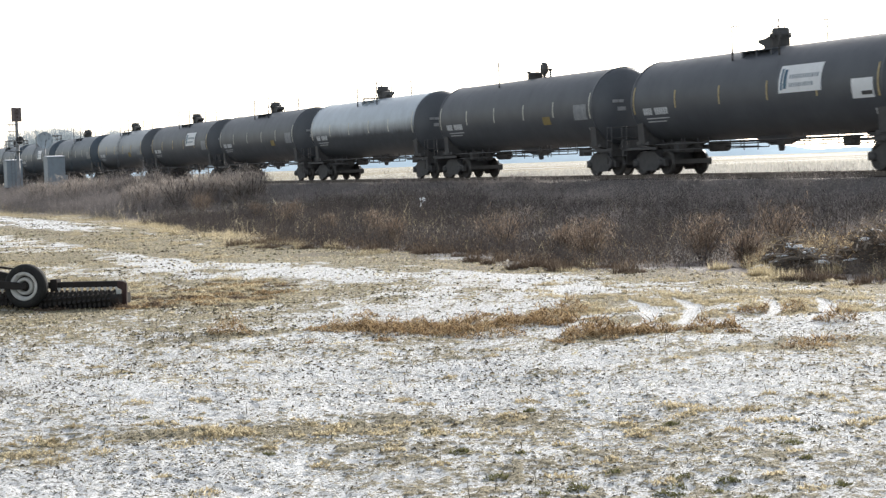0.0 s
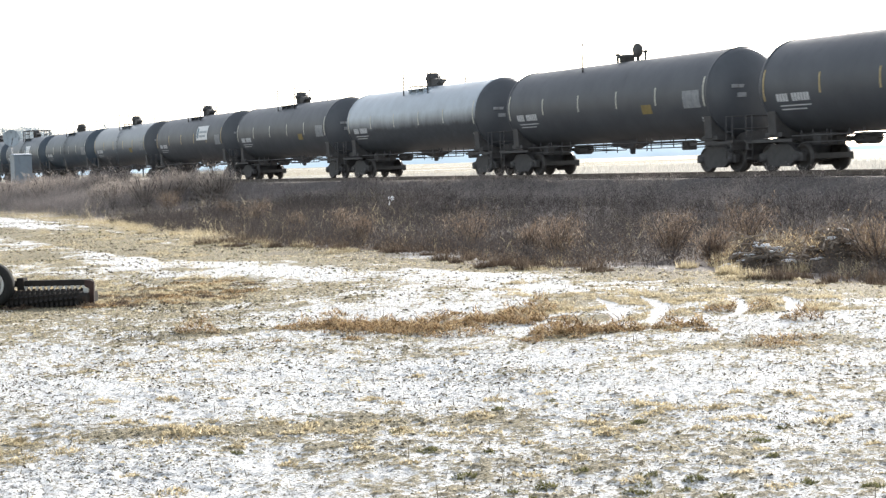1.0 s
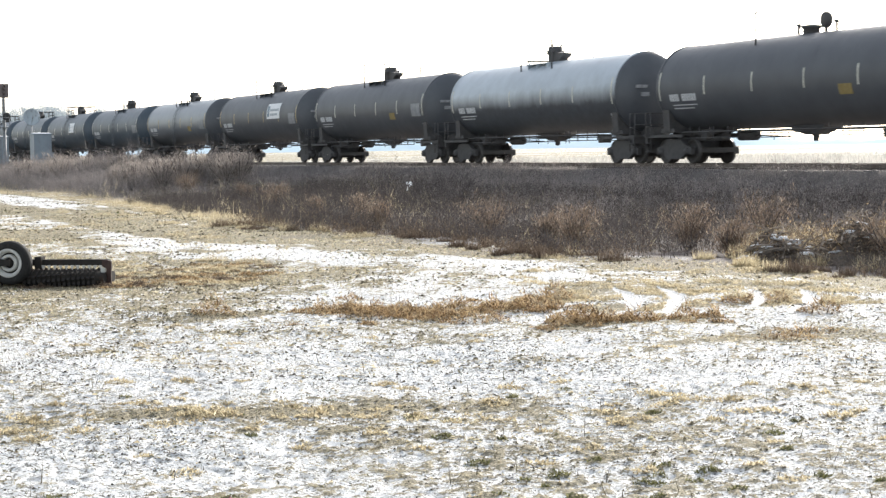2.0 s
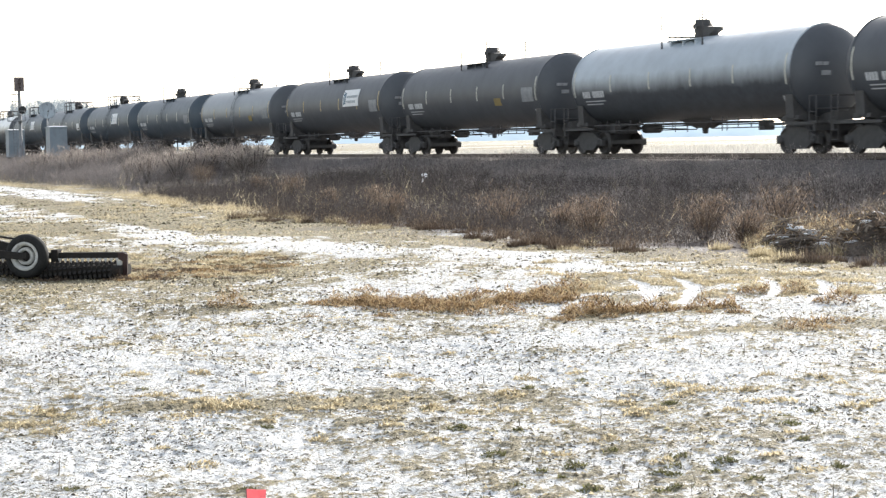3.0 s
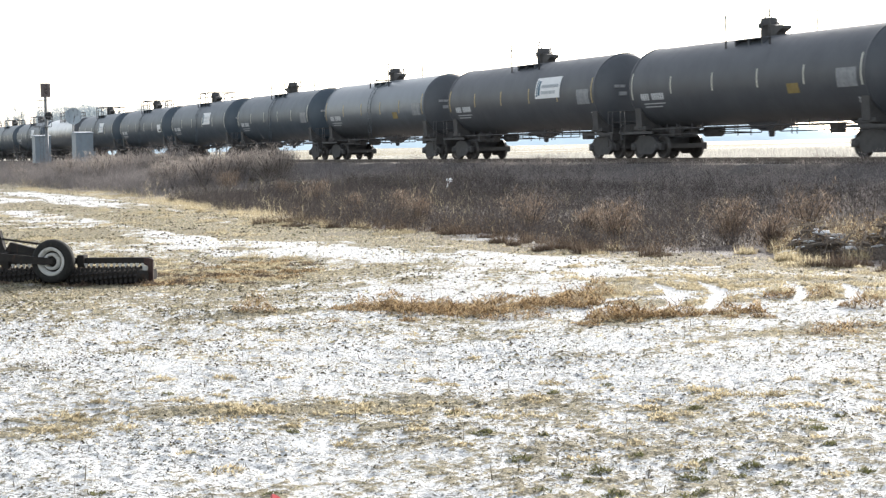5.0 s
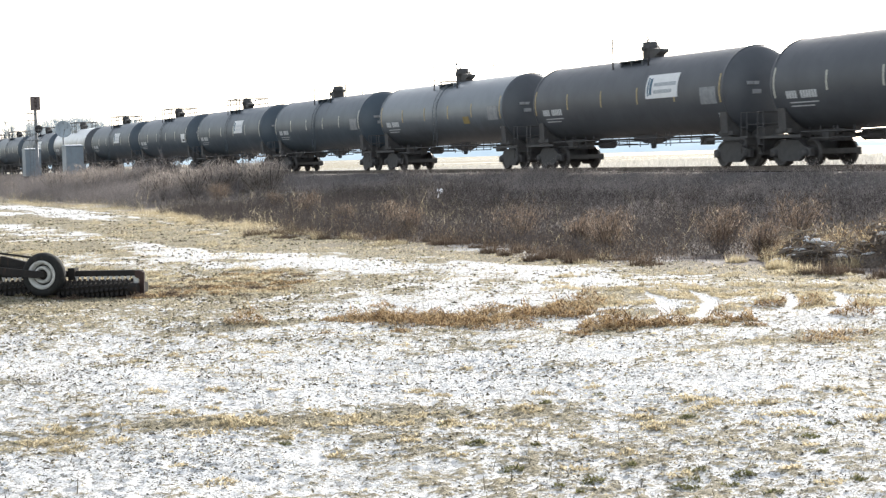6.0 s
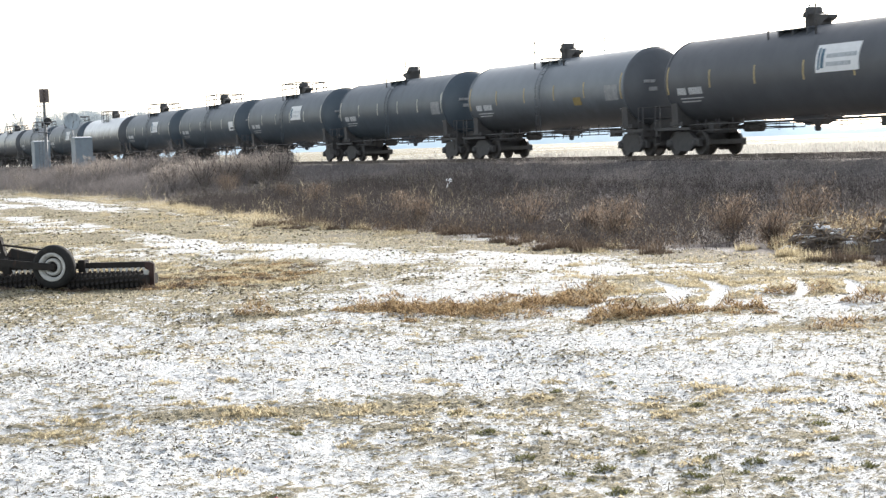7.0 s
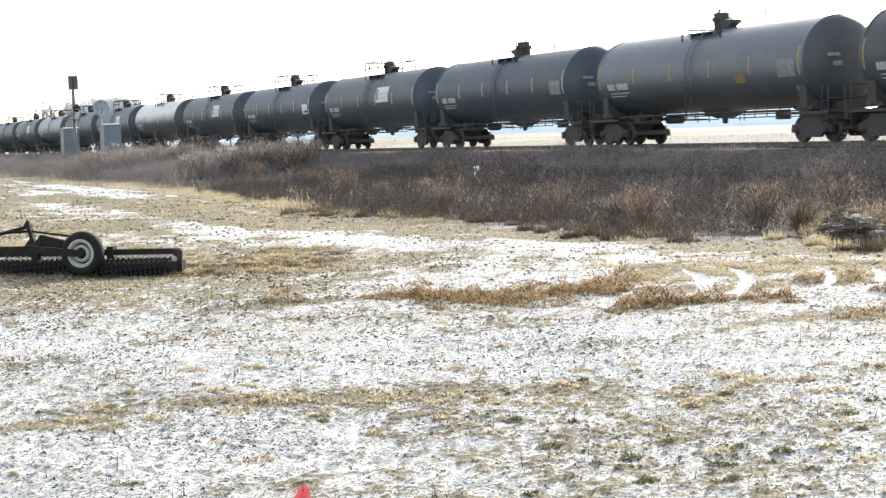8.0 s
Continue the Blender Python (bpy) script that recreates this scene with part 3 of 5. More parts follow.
def wheelset(bm):
    for y in (-1, 1):
        prof = [(y * 0.67, 0.0), (y * 0.67, 0.14), (y * 0.71, 0.18), (y * 0.715, 0.36), (y * 0.70, 0.40), (y * 0.695, 0.485), (y * 0.725, 0.487), (y * 0.735, 0.46), (y * 0.825, 0.455), (y * 0.825, 0.395), (y * 0.77, 0.36), (y * 0.765, 0.18), (y * 0.83, 0.14), (y * 0.83, 0.0)]
        turned(bm, prof, "Y", 32)
    rod(bm, (0, -0.95, 0), (0, 0.95, 0), 0.085, 12)
    for y in (-0.96, 0.96):
        for k in range(3):
            a = 2 * math.pi * k / 3
            box(bm, 0.05 * math.cos(a) - 0.015, 0.05 * math.cos(a) + 0.015, y - 0.02, y + 0.02, 0.05 * math.sin(a) - 0.015, 0.05 * math.sin(a) + 0.015)


def outlet_skid(bm):
    bot = TANK_Z - TANK_R
    a = [(-1.15, -0.5, bot + 0.1), (1.15, -0.5, bot + 0.1), (1.15, 0.5, bot + 0.1), (-1.15, 0.5, bot + 0.1)]
    b = [(-0.32, -0.22, bot - 0.26), (0.32, -0.22, bot - 0.26), (0.32, 0.22, bot - 0.26), (-0.32, 0.22, bot - 0.26)]
    va, vb = [bm.verts.new(p) for p in a], [bm.verts.new(p) for p in b]
    bm.faces.new(va)
    bm.faces.new(vb[::-1])
    for k in range(4):
        bm.faces.new((va[k], va[(k + 1) % 4], vb[(k + 1) % 4], vb[k]))
    turned(bm, [(bot - 0.26, 0.13), (bot - 0.46, 0.10), (bot - 0.48, 0.0)], "Z", 14)
    rod(bm, (0.0, -0.2, bot - 0.18), (0.0, -1.15, bot - 0.10), 0.02)


def sill_railing(bm):
    """Grab rail under the belly with its hangers."""
    rod(bm, (-6.2, 0, 1.16), (6.2, 0, 1.16), 0.026, 5)
    for x0, x1 in ((-5.7, -2.6), (2.4, 5.7)):
        rod(bm, (x0, 0, 0.94), (x1, 0, 0.94), 0.020, 5)
    for x in (-5.7, -5.1, -4.4, -4.2, -3.3, -2.6, 2.4, 3.1, 3.4, 4.1, 4.9, 5.7):
        rod(bm, (x, 0, 0.84 if x in (-4.2, -3.3, 3.1, 3.4) else 0.94), (x, 0, 1.34), 0.020, 5)


def brake_gear(bm):
    turned(bm, [(-4.9, 0.0), (-4.9, 0.2), (-3.9, 0.2), (-3.9, 0.0)], "X", 18, (0, 0.35, 1.02))
    rod(bm, (-6.4, 0.15, 1.08), (6.4, 0.15, 1.08), 0.022, 6)
    rod(bm, (-3.9, 0.35, 1.0), (-1.6, 0.2, 0.95), 0.025, 6)
    box(bm, 3.3, 3.75, 0.1, 0.5, 0.84, 1.2, bevel=0.03)
    box(bm, -5.6, -5.25, -0.9, -0.6, 0.86, 1.22, bevel=0.03)


def curved_panel(bm, x0, x1, z0, z1, lift=0.012):
    """A thin plate that follows the near side of the shell."""
    n = max(2, int((z1 - z0) / 0.2) + 1)
    rows = []
    for k in range(n + 1):
        z = z0 + (z1 - z0) * k / n - TANK_Z
        y = -math.sqrt(max((TANK_R + lift) ** 2 - z * z, 0))
        y2 = -math.sqrt(max((TANK_R + 0.001) ** 2 - z * z, 0))
        rows.append([bm.verts.new((x0, y2, z + TANK_Z)), bm.verts.new((x0, y, z + TANK_Z)), bm.verts.new((x1, y, z + TANK_Z)), bm.verts.new((x1, y2, z + TANK_Z))])
    for r0, r1 in zip(rows, rows[1:]):
        for k in range(3):
            bm.faces.new((r0[k], r0[k + 1], r1[k + 1], r1[k]))
    bm.faces.new(rows[0])
    bm.faces.new(rows[-1][::-1])


def marks(bm):
    """Reporting marks as plain bars: two groups of upright bars over two thin lines."""
    x = 0.0
    for group in (4, 6):
        for _ in range(group):
            curved_panel(bm, x, x + 0.12, 2.30, 2.56, 0.008)
            x += 0.155
        x += 0.18
    for z, w in ((2.14, 1.6), (2.02, 1.3)):
        curved_panel(bm, 0.1, 0.1 + w, z, z + 0.04, 0.008)


def end_marks(bm):
    for y0, y1, z0, z1 in ((-0.95, -0.35, 2.95, 3.07), (-0.75, -0.40, 2.62, 2.78)):
        rr = math.hypot((y0 + y1) / 2, (z0 + z1) / 2 - TANK_Z)
        x = HALF + HEAD * math.sqrt(max(0, 1 - (rr / TANK_R) ** 2)) + 0.03
        box(bm, x - 0.10, x, y0, y1, z0, z1)


def tank_car(paint, strip, top="dome", banner="", panel=None, spot=None, strips=(-7.35, -4.4, -1.5, 1.4, 4.15, 7.25), marks_mat=PALE_LETTER, label="", rail=False, turned_dome=False):
    car = new("tank_car")
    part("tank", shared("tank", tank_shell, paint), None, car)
    for end in (0, 180):
        # lighter cars get black heads, the shade on their ends put into colour
        part("tank_head", shared("tank_head", tank_head, BLACK_TANK if paint in (GREY_TANK, WHITE_TANK, SLATE_TANK) else paint), None, car, m=pose(0, 0, 0, 0, 0, end))
    if top == "dome":
        part("dome_housing", shared("dome_housing", dome_housing, IRON), None, car, m=pose(0, 0, 0, 0, 0, 180 if turned_dome else 0))
        if paint in (GREY_TANK, SLATE_TANK):
            part("step_rack", shared("step_rack", step_rack, IRON), None, car)
        for end in (0, 180):
            m = pose(0, 0, 0, 0, 0, end)
            part("walkway", shared("walkway", walkway, paint), None, car, m=m)
            if rail:
                part("railing", shared("railing", full_railing, IRON), None, car, m=m)
        if not rail:
            for x in (-1.4, 1.4):
                part("railing_post", shared("railing_post", railing_post, IRON), None, car, m=pose(x, -1.02, 0))
                part("railing_post", shared("railing_post", railing_post, IRON), None, car, m=pose(x, 1.02, 0, 0, 0, 180))
    else:
        part("manway", shared("manway", manway, IRON), None, car)
        part("lid", shared("lid", raised_lid, IRON), None, car)
        part("railing_post", shared("railing_post", railing_post, IRON), None, car, m=pose(-2.2, -0.9, 0))
        for x in (-0.95, 1.1):
            part("vent", shared("vent", vent, IRON), None, car, m=pose(x, 0, 0))
    for end in (0, 180) if paint in (SLATE_TANK, HAZED_CHARCOAL_TANK) else (0,):
        part("ladder", shared("ladder", side_ladder, paint), None, car, m=pose(0, 0, 0, 0, 0, end))
    for end in (0, 180):
        m = pose(0, 0, 0, 0, 0, end)
        part("stub_sill", shared("stub_sill", stub_sill, IRON), None, car, m=m)
        part("bolster", shared("bolster", body_bolster, IRON), None, car, m=m)
        part("coupler", shared("coupler", coupler, STEEL), None, car, m=m)
        truck = part("truck", shared("truck", truck_bolster, IRON), None, car, m=pose(TRUCK_X if end == 0 else -TRUCK_X, 0, 0))
        for y in (-0.98, 0.98):
            part("side_frame", shared("side_frame", side_frame, IRON), None, truck, m=pose(0, y, 0))
            for x in (-0.13, 0.0, 0.13):
                part("spring", shared("spring", spring, IRON), None, truck, m=pose(x, y, 0))
        for turn in (0, 180):
            part("brake_beam", shared("brake_beam", brake_beam, IRON), None, truck, m=pose(0, 0, 0, 0, 0, turn))
        for x in (-0.889, 0.889):
            WHEELSETS.append((part("wheelset", shared("wheelset", wheelset, STEEL), None, truck), x))
    part("outlet_skid", shared("outlet_skid", outlet_skid, paint if paint not in (GREY_TANK, WHITE_TANK) else IRON), None, car)
    for y in (-1.32, 1.32):
        part("grab_rail", shared("grab_rail", sill_railing, IRON), None, car, m=pose(0, y, 0))
    part("brake_gear", shared("brake_gear", brake_gear, IRON), None, car)
    for x in strips:
        tall = abs(x) > 7
        me = shared("tall_strip" if tall else "strip", (lambda bm: curved_panel(bm, -0.034, 0.034, 2.35, 3.4, 0.014)) if tall else (lambda bm: curved_panel(bm, -0.034, 0.034, 2.5, 3.16, 0.014)), strip)
        part("reflective_strip", me, None, car, m=pose(x, 0, 0))
    part("lettering", shared("lettering", marks, marks_mat), None, car, "faded white lettering", pose(-6.7, 0, 0))
    part("end_lettering", shared("end_lettering", end_marks, FADED_GREY), None, car)
    if banner:
        wide = banner == "wide"
        w, z0, z1 = (2.3, 2.68, 3.6) if wide else (1.95, 2.66, 3.52)
        x0 = 2.1 if wide else 1.6
        bn = part("banner", shared("banner_" + banner, lambda bm: curved_panel(bm, 0, w, z0, z1, 0.022), WHITE_PAINT), None, car, "white banner with rows of print", pose(x0, 0, 0))

        for low, b_ in ((0.50, 0.90), (0.20, 0.82)):
            def print_line(bm):
                x, rr, z = 0.26 * w, random.Random(3), z0 + low * (z1 - z0)
                while x < b_ * w:
                    step = rr.uniform(0.05, 0.10)
                    curved_panel(bm, x, x + step, z, z + 0.15 * (z1 - z0), 0.030)
                    x += step + 0.05
            part("print_line", shared("print_%s_%d" % (banner, low * 100), print_line, GREY_INK if wide else PALE_INK), None, bn)
        part("emblem", shared("emblem_" + banner, lambda bm: [curved_panel(bm, 0.05 * w, 0.09 * w, z0 + 0.1, z1 - 0.1, 0.030), curved_panel(bm, 0.12 * w, 0.19 * w, z0 + 0.14, z1 - 0.14, 0.030)], BLUE_INK), None, bn)
    if panel:
        part("placard", shared("placard", lambda bm: curved_panel(bm, 0, 1.05, 2.32, 2.95, 0.016), panel), None, car, "square stencil panel", pose(5.95, 0, 0))
        if panel == WHITE_PAINT:
            part("placard_bar", shared("placard_bar", lambda bm: curved_panel(bm, 0.5, 1.0, 2.42, 2.54, 0.034), IRON), None, car, "", pose(5.95, 0, 0))
    if spot:
        part("colour_patch", shared("colour_patch", lambda bm: curved_panel(bm, 0, 0.66, 2.22, 2.56, 0.016), spot), None, car, "small faded patch", pose(3.15, 0, 0))
    part("stencil", shared("stencil", lambda bm: [curved_panel(bm, 0, 0.22, 1.62, 1.86, 0.01), curved_panel(bm, 0.06, 0.16, 1.5, 1.98, 0.012)], PALE_LETTER), None, car, "", pose(6.75, 0, 0))
    return tagged(car, label, "tank car", "tank cars of the train")


WHEELSETS, CARS = [], []


def build_train():
    D = "dome"
    styles = {
        2: (BLACK_TANK, YELLOW, D, "", FADED_GREY, None, "black railway tank car leading the string on the rails"),
        1: (BLACK_TANK, YELLOW, D, "wide", WHITE_PAINT, None, "black tank car with wide white printed banner, yellow strips"),
        0: (BLACK_TANK, PALE_STRIP, "bare", "", FADED_GREY, ORANGE_PANEL, "black tank car with bare valves on top, faded orange patch"),
        -1: (GREY_TANK, PALE_STRIP, D, "", None, None, "pale grey tank car, darker along its lower half"),
        -2: (BLACK_TANK, PALE_STRIP, D, "", FADED_GREY, ORANGE_PANEL, "black tank car with pale reflective strips, dull patch"),
        -3: (BLACK_TANK, YELLOW, D, "wide", FADED_GREY, None, "black tank car with white banner beside grey stencil panel"),
        -4: (SLATE_TANK, YELLOW, D, "", FADED_GREY, ORANGE_PANEL, "slate-grey tank car with yellow strips and orange patch"),
        -5: (HAZED_CHARCOAL_TANK, PALE_STRIP, D, "", FADED_GREY, None, "charcoal tank car with pale strips, dusty sides"),
        -6: (HAZED_CHARCOAL_TANK, PALE_STRIP, D, "square", None, None, "black tank car with squarish white banner, blued for distance haze"),
        -7: (HAZED_CHARCOAL_TANK, PALE_STRIP, D, "", WHITE_PAINT, None, "charcoal tank car with one small white placard"),
        -8: (HAZED_CHARCOAL_TANK, PALE_STRIP, D, "square", None, None, "black tank car with squarish white banner, blued for distance haze"),
        -9: (WHITE_TANK, PALE_STRIP, D, "", None, None, "white tank car, grey along its lower half"),
        -10: (HAZED_CHARCOAL_TANK, PALE_STRIP, D, "square", None, None, "black tank car with squarish white banner, blued for distance haze"),
        -11: (HAZED_CHARCOAL_TANK, PALE_STRIP, D, "", None, None, "charcoal tank car with a railed top platform"),
        -12: (SLATE_TANK, PALE_STRIP, D, "", None, None, "slate-grey tank car with a railed top platform"),
        -13: (HAZED_CHARCOAL_TANK, PALE_STRIP, D, "square", None, None, "black tank car with squarish white banner, blued for distance haze"),
        -14: (HAZED_CHARCOAL_TANK, PALE_STRIP, D, "", None, None, "charcoal tank car with a railed top platform"),
        -15: (HAZED_CHARCOAL_TANK, PALE_STRIP, D, "square", None, None, "black tank car with squarish white banner, blued for distance haze"),
        -16: (SLATE_TANK, PALE_STRIP, D, "", None, None, "slate-grey tank car with a railed top platform"),
        -17: (BLACK_TANK, PALE_STRIP, D, "", None, None, "black tank car near the tail of the string"),
    }
    for n, (paint, strip, top, banner, panel, spot, label) in styles.items():
        car = tank_car(paint, strip, top, banner, panel, spot, label=label, rail=n in (-6, -7, -8, -9, -10, -11, -12, -14), turned_dome=n in (1, -5))
        s0 = 67.3 - PITCH * n - (0.14 if n == -3 else 0.0)   # one car shifted along the track to fit the camera's view
        car.matrix_basis = pose(*place(s0, TRACK_Q, RAIL_Z), 0, 0, CAR_TURN)
        CARS.append((car, s0))


build_train()


# ---- weeds, straw and snow ----
STRAW = island_coloured("dry_straw_blades", [(0.0, (0.15, 0.125, 0.078)), (0.25, (0.34, 0.288, 0.19)), (0.55, (0.55, 0.48, 0.325)), (0.85, (0.72, 0.645, 0.48)), (1.0, (0.44, 0.42, 0.27))], 0.8, 0.52)
# serves leaf bits and stalks, and as colour the shaded edges of tussocks
DARK_LITTER = island_coloured("dark_litter_and_shade", [(0.0, (0.055, 0.048, 0.036)), (0.45, (0.12, 0.103, 0.073)), (0.8, (0.22, 0.19, 0.13)), (1.0, (0.17, 0.18, 0.08))], 0.9, 0.15)
# the darkest stops put shade at the clumps' foot into the colour
GOLD_STRAW = island_coloured("golden_brown_straw", [(0.0, (0.055, 0.034, 0.02)), (0.3, (0.19, 0.115, 0.058)), (0.6, (0.48, 0.33, 0.17)), (1.0, (0.80, 0.63, 0.39))], 0.8, 0.28)
WEED = island_coloured("dead_weed_stalks", [(0.0, (0.072, 0.063, 0.059)), (0.5, (0.112, 0.097, 0.090)), (0.92, (0.16, 0.136, 0.124)), (1.0, (0.30, 0.25, 0.21))], 0.9, 0.12)
# far weeds, paler and greyer: distance haze is put into their colour
HAZED_WEED = island_coloured("haze_paled_weeds", [(0.0, (0.18, 0.164, 0.162)), (0.5, (0.27, 0.245, 0.238)), (0.9, (0.36, 0.325, 0.31)), (1.0, (0.50, 0.46, 0.42))], 0.9, 0.3)
RUST_WEED = island_coloured("rust_brown_weeds", [(0.0, (0.10, 0.075, 0.058)), (0.45, (0.17, 0.125, 0.092)), (0.85, (0.25, 0.185, 0.135)), (1.0, (0.46, 0.37, 0.27))], 0.9, 0.18)
TAN_GRASS = island_coloured("tan_edge_grass", [(0.0, (0.26, 0.21, 0.13)), (0.5, (0.50, 0.43, 0.285)), (1.0, (0.74, 0.655, 0.475))], 0.85, 0.72)
PALE_STALK = island_coloured("bleached_field_stalks", [(0.0, (0.34, 0.33, 0.31)), (0.6, (0.50, 0.49, 0.46)), (1.0, (0.62, 0.60, 0.56))], 0.9, 0.5)
MOSS = island_coloured("olive_green_tufts", [(0.0, (0.06, 0.06, 0.03)), (0.5, (0.17, 0.17, 0.075)), (1.0, (0.36, 0.34, 0.17))], 0.85, 0.35)
# lightened tone: the glare veil over the shaded bank is in this colour
VEILED_BANK_GRASS = island_coloured("veil_lightened_bank_grass", [(0.0, (0.27, 0.24, 0.225)), (0.5, (0.36, 0.32, 0.30)), (1.0, (0.46, 0.41, 0.38))], 0.9, 0.55)
SNOW = painted("trodden_snow", (0.80, 0.82, 0.85), (0.87, 0.88, 0.89), 0.8, 3.0, grime=(0.66, 0.63, 0.58), grime_at=(0.66, 0.85), bump=0.4)
# distant twigs: pale blue-grey colour stands in for the haze before them
HAZED_TWIG = island_coloured("haze_paled_twigs", [(0.0, (0.32, 0.375, 0.41)), (1.0, (0.45, 0.50, 0.535))], 0.9, 0.38)
SHRUB_TWIG = island_coloured("dry_brown_shrub_twigs", [(0.0, (0.13, 0.095, 0.072)), (0.5, (0.27, 0.20, 0.148)), (0.9, (0.42, 0.33, 0.25)), (1.0, (0.60, 0.52, 0.42))], 0.9, 0.35)
THICKET = island_coloured("brown_thicket_twigs", [(0.0, (0.22, 0.19, 0.17)), (0.5, (0.36, 0.315, 0.28)), (0.9, (0.47, 0.42, 0.375)), (1.0, (0.60, 0.54, 0.48))], 0.9, 0.4)

rng = np.random.RandomState(11)


def to_world(s, q, z):
    return np.stack([-math.sin(THETA) * s + math.cos(THETA) * q, math.cos(THETA) * s + math.sin(THETA) * q, z], 1)


def blades(base, tip, width):
    """One thin triangle for each blade."""
    n = len(base)
    a = rng.rand(n) * 2 * math.pi
    u = np.stack([np.cos(a), np.sin(a), np.zeros(n)], 1) * (np.asarray(width) / 2)[:, None]
    v = np.empty((n, 3, 3))
    v[:, 0], v[:, 1], v[:, 2] = base - u, base + u, tip
    return v.reshape(-1, 3)


def stuff(name, verts, mat, label, category):
    me = quick_mesh(name, verts, np.arange(len(verts)).reshape(-1, 3), mat)
    return tagged(new(name, me), label, category, kind="stuff")


def lean(n, low, high):
    """Unit vectors between two tilts from upright (radians)."""
    t, a = low + (high - low) * rng.rand(n), rng.rand(n) * 2 * math.pi
    return np.stack([np.sin(t) * np.cos(a), np.sin(t) * np.sin(a), np.cos(t)], 1)


def scattered(n, s0, s1, q0, q1, full=14.0, power=1.0):
    """Random spots of the field, thinner with distance."""
    s, q = s0 + (s1 - s0) * rng.rand(n), q0 + (q1 - q0) * rng.rand(n)
    keep = (rng.rand(n) < np.minimum(1, (full / np.hypot(s, q)) ** power)) & (q < edge_q(s) + 0.8 * rng.rand(n))
    return s[keep], q[keep]


def build_stubble():
    s, q = scattered(1000000, 5, 75, -9, 19, 13, 1.3)
    amount = straw_amount(s, q)
    patch = smooth_noise(s, q, 0.09, 21) * 0.6 + smooth_noise(s, q, 0.5, 22) * 0.4
    keep = rng.rand(len(s)) < np.clip((amount * 1.3 - 0.1) * (0.2 + 1.6 * patch), 0.08, 1)
    s, q = s[keep], q[keep]
    n = len(s)
    base = to_world(s, q, ground_height(s, q) - 0.004)
    far = np.hypot(s, q) / 14
    size = (0.016 + 0.055 * rng.rand(n) ** 3) * np.clip(far, 0.8, 2.2) ** 0.6
    tip = base + lean(n, 0.7, 1.53) * size[:, None]
    stuff("stubble", blades(base, tip, (0.004 + 0.006 * rng.rand(n)) * np.clip(far, 0.9, 2.4)), STRAW, "short flattened straw stubble poking through thin snow", "grass")
    # low straw mats and dark bits, wider than high: leaf, soil, tussocks' painted shade
    for name, count, mat, tone, label, category in (("straw_mats", 980000, STRAW, 0, "matted flat straw lying over thin snow", "straw"), ("litter_and_shade_bits", 1300000, DARK_LITTER, 1, "dark bits of leaf, soil and tussock shade on snow", "leaf litter")):
        s, q = scattered(count, 5, 60, -9, 18, 12, 1.6 + 0.3 * tone)
        s2, q2 = scattered(280000 if tone else 60000, 40, 150, -2, 22, 60, 1.0)
        s, q = np.concatenate([s, s2]), np.concatenate([q, q2])
        patch = smooth_noise(s, q, 0.07, 31 + 2 * tone) * 0.55 + smooth_noise(s, q, 0.8, 32 + 2 * tone) * 0.45
        beside = np.exp(-((s - 27) / 9) ** 2 - ((q - 5) / 5) ** 2)
        chance = np.clip((patch - 0.41) * 3.4, 0.02, 1) * ((0.36 + 0.22 * np.clip((19 - np.hypot(s, q)) / 5, 0, 1) + 1.0 * beside) * np.clip(24 / np.hypot(s, q), 0.6, 1) if tone else np.clip(straw_amount(s, q) * 1.4, 0.1, 1))
        x, y = -math.sin(THETA) * s + math.cos(THETA) * q, math.cos(THETA) * s + math.sin(THETA) * q
        keep = (rng.rand(len(s)) < chance) & (rut_mask(x, y) < 0.3)
        s, q = s[keep], q[keep]
        n = len(s)
        base = to_world(s, q, ground_height(s, q) - 0.003)
        far = np.clip(np.hypot(s, q) / 14, 0.75, 2.4 + 1.2 * tone) ** 0.8
        tip = base + lean(n, 0.1, 1.2) * ((0.007 + 0.016 * rng.rand(n) ** 1.4) * far)[:, None]
        stuff(name, blades(base, tip, (0.014 + 0.048 * rng.rand(n) ** 1.8) * far), mat, label, category)


def build_fallen_stalks():
    s, q = scattered(420000, 5, 34, -6, 16, 12, 1.2)
    x, y = -math.sin(THETA) * s + math.cos(THETA) * q, math.cos(THETA) * s + math.sin(THETA) * q
    keep = (rng.rand(len(s)) < np.clip((smooth_noise(s, q, 0.5, 91) - 0.25) * 1.2, 0.04, 1)) & (rut_mask(x, y) < 0.3)
    s, q = s[keep], q[keep]
    n = len(s)
    base = to_world(s, q, ground_height(s, q) + 0.012)
    tip = base + lean(n, 1.25, 1.62) * (0.03 + 0.07 * rng.rand(n))[:, None]
    stuff("fallen_stalks", blades(base, tip, 0.005 + 0.007 * rng.rand(n)), DARK_LITTER, "thin fallen stalks lying on the snow", "straw")


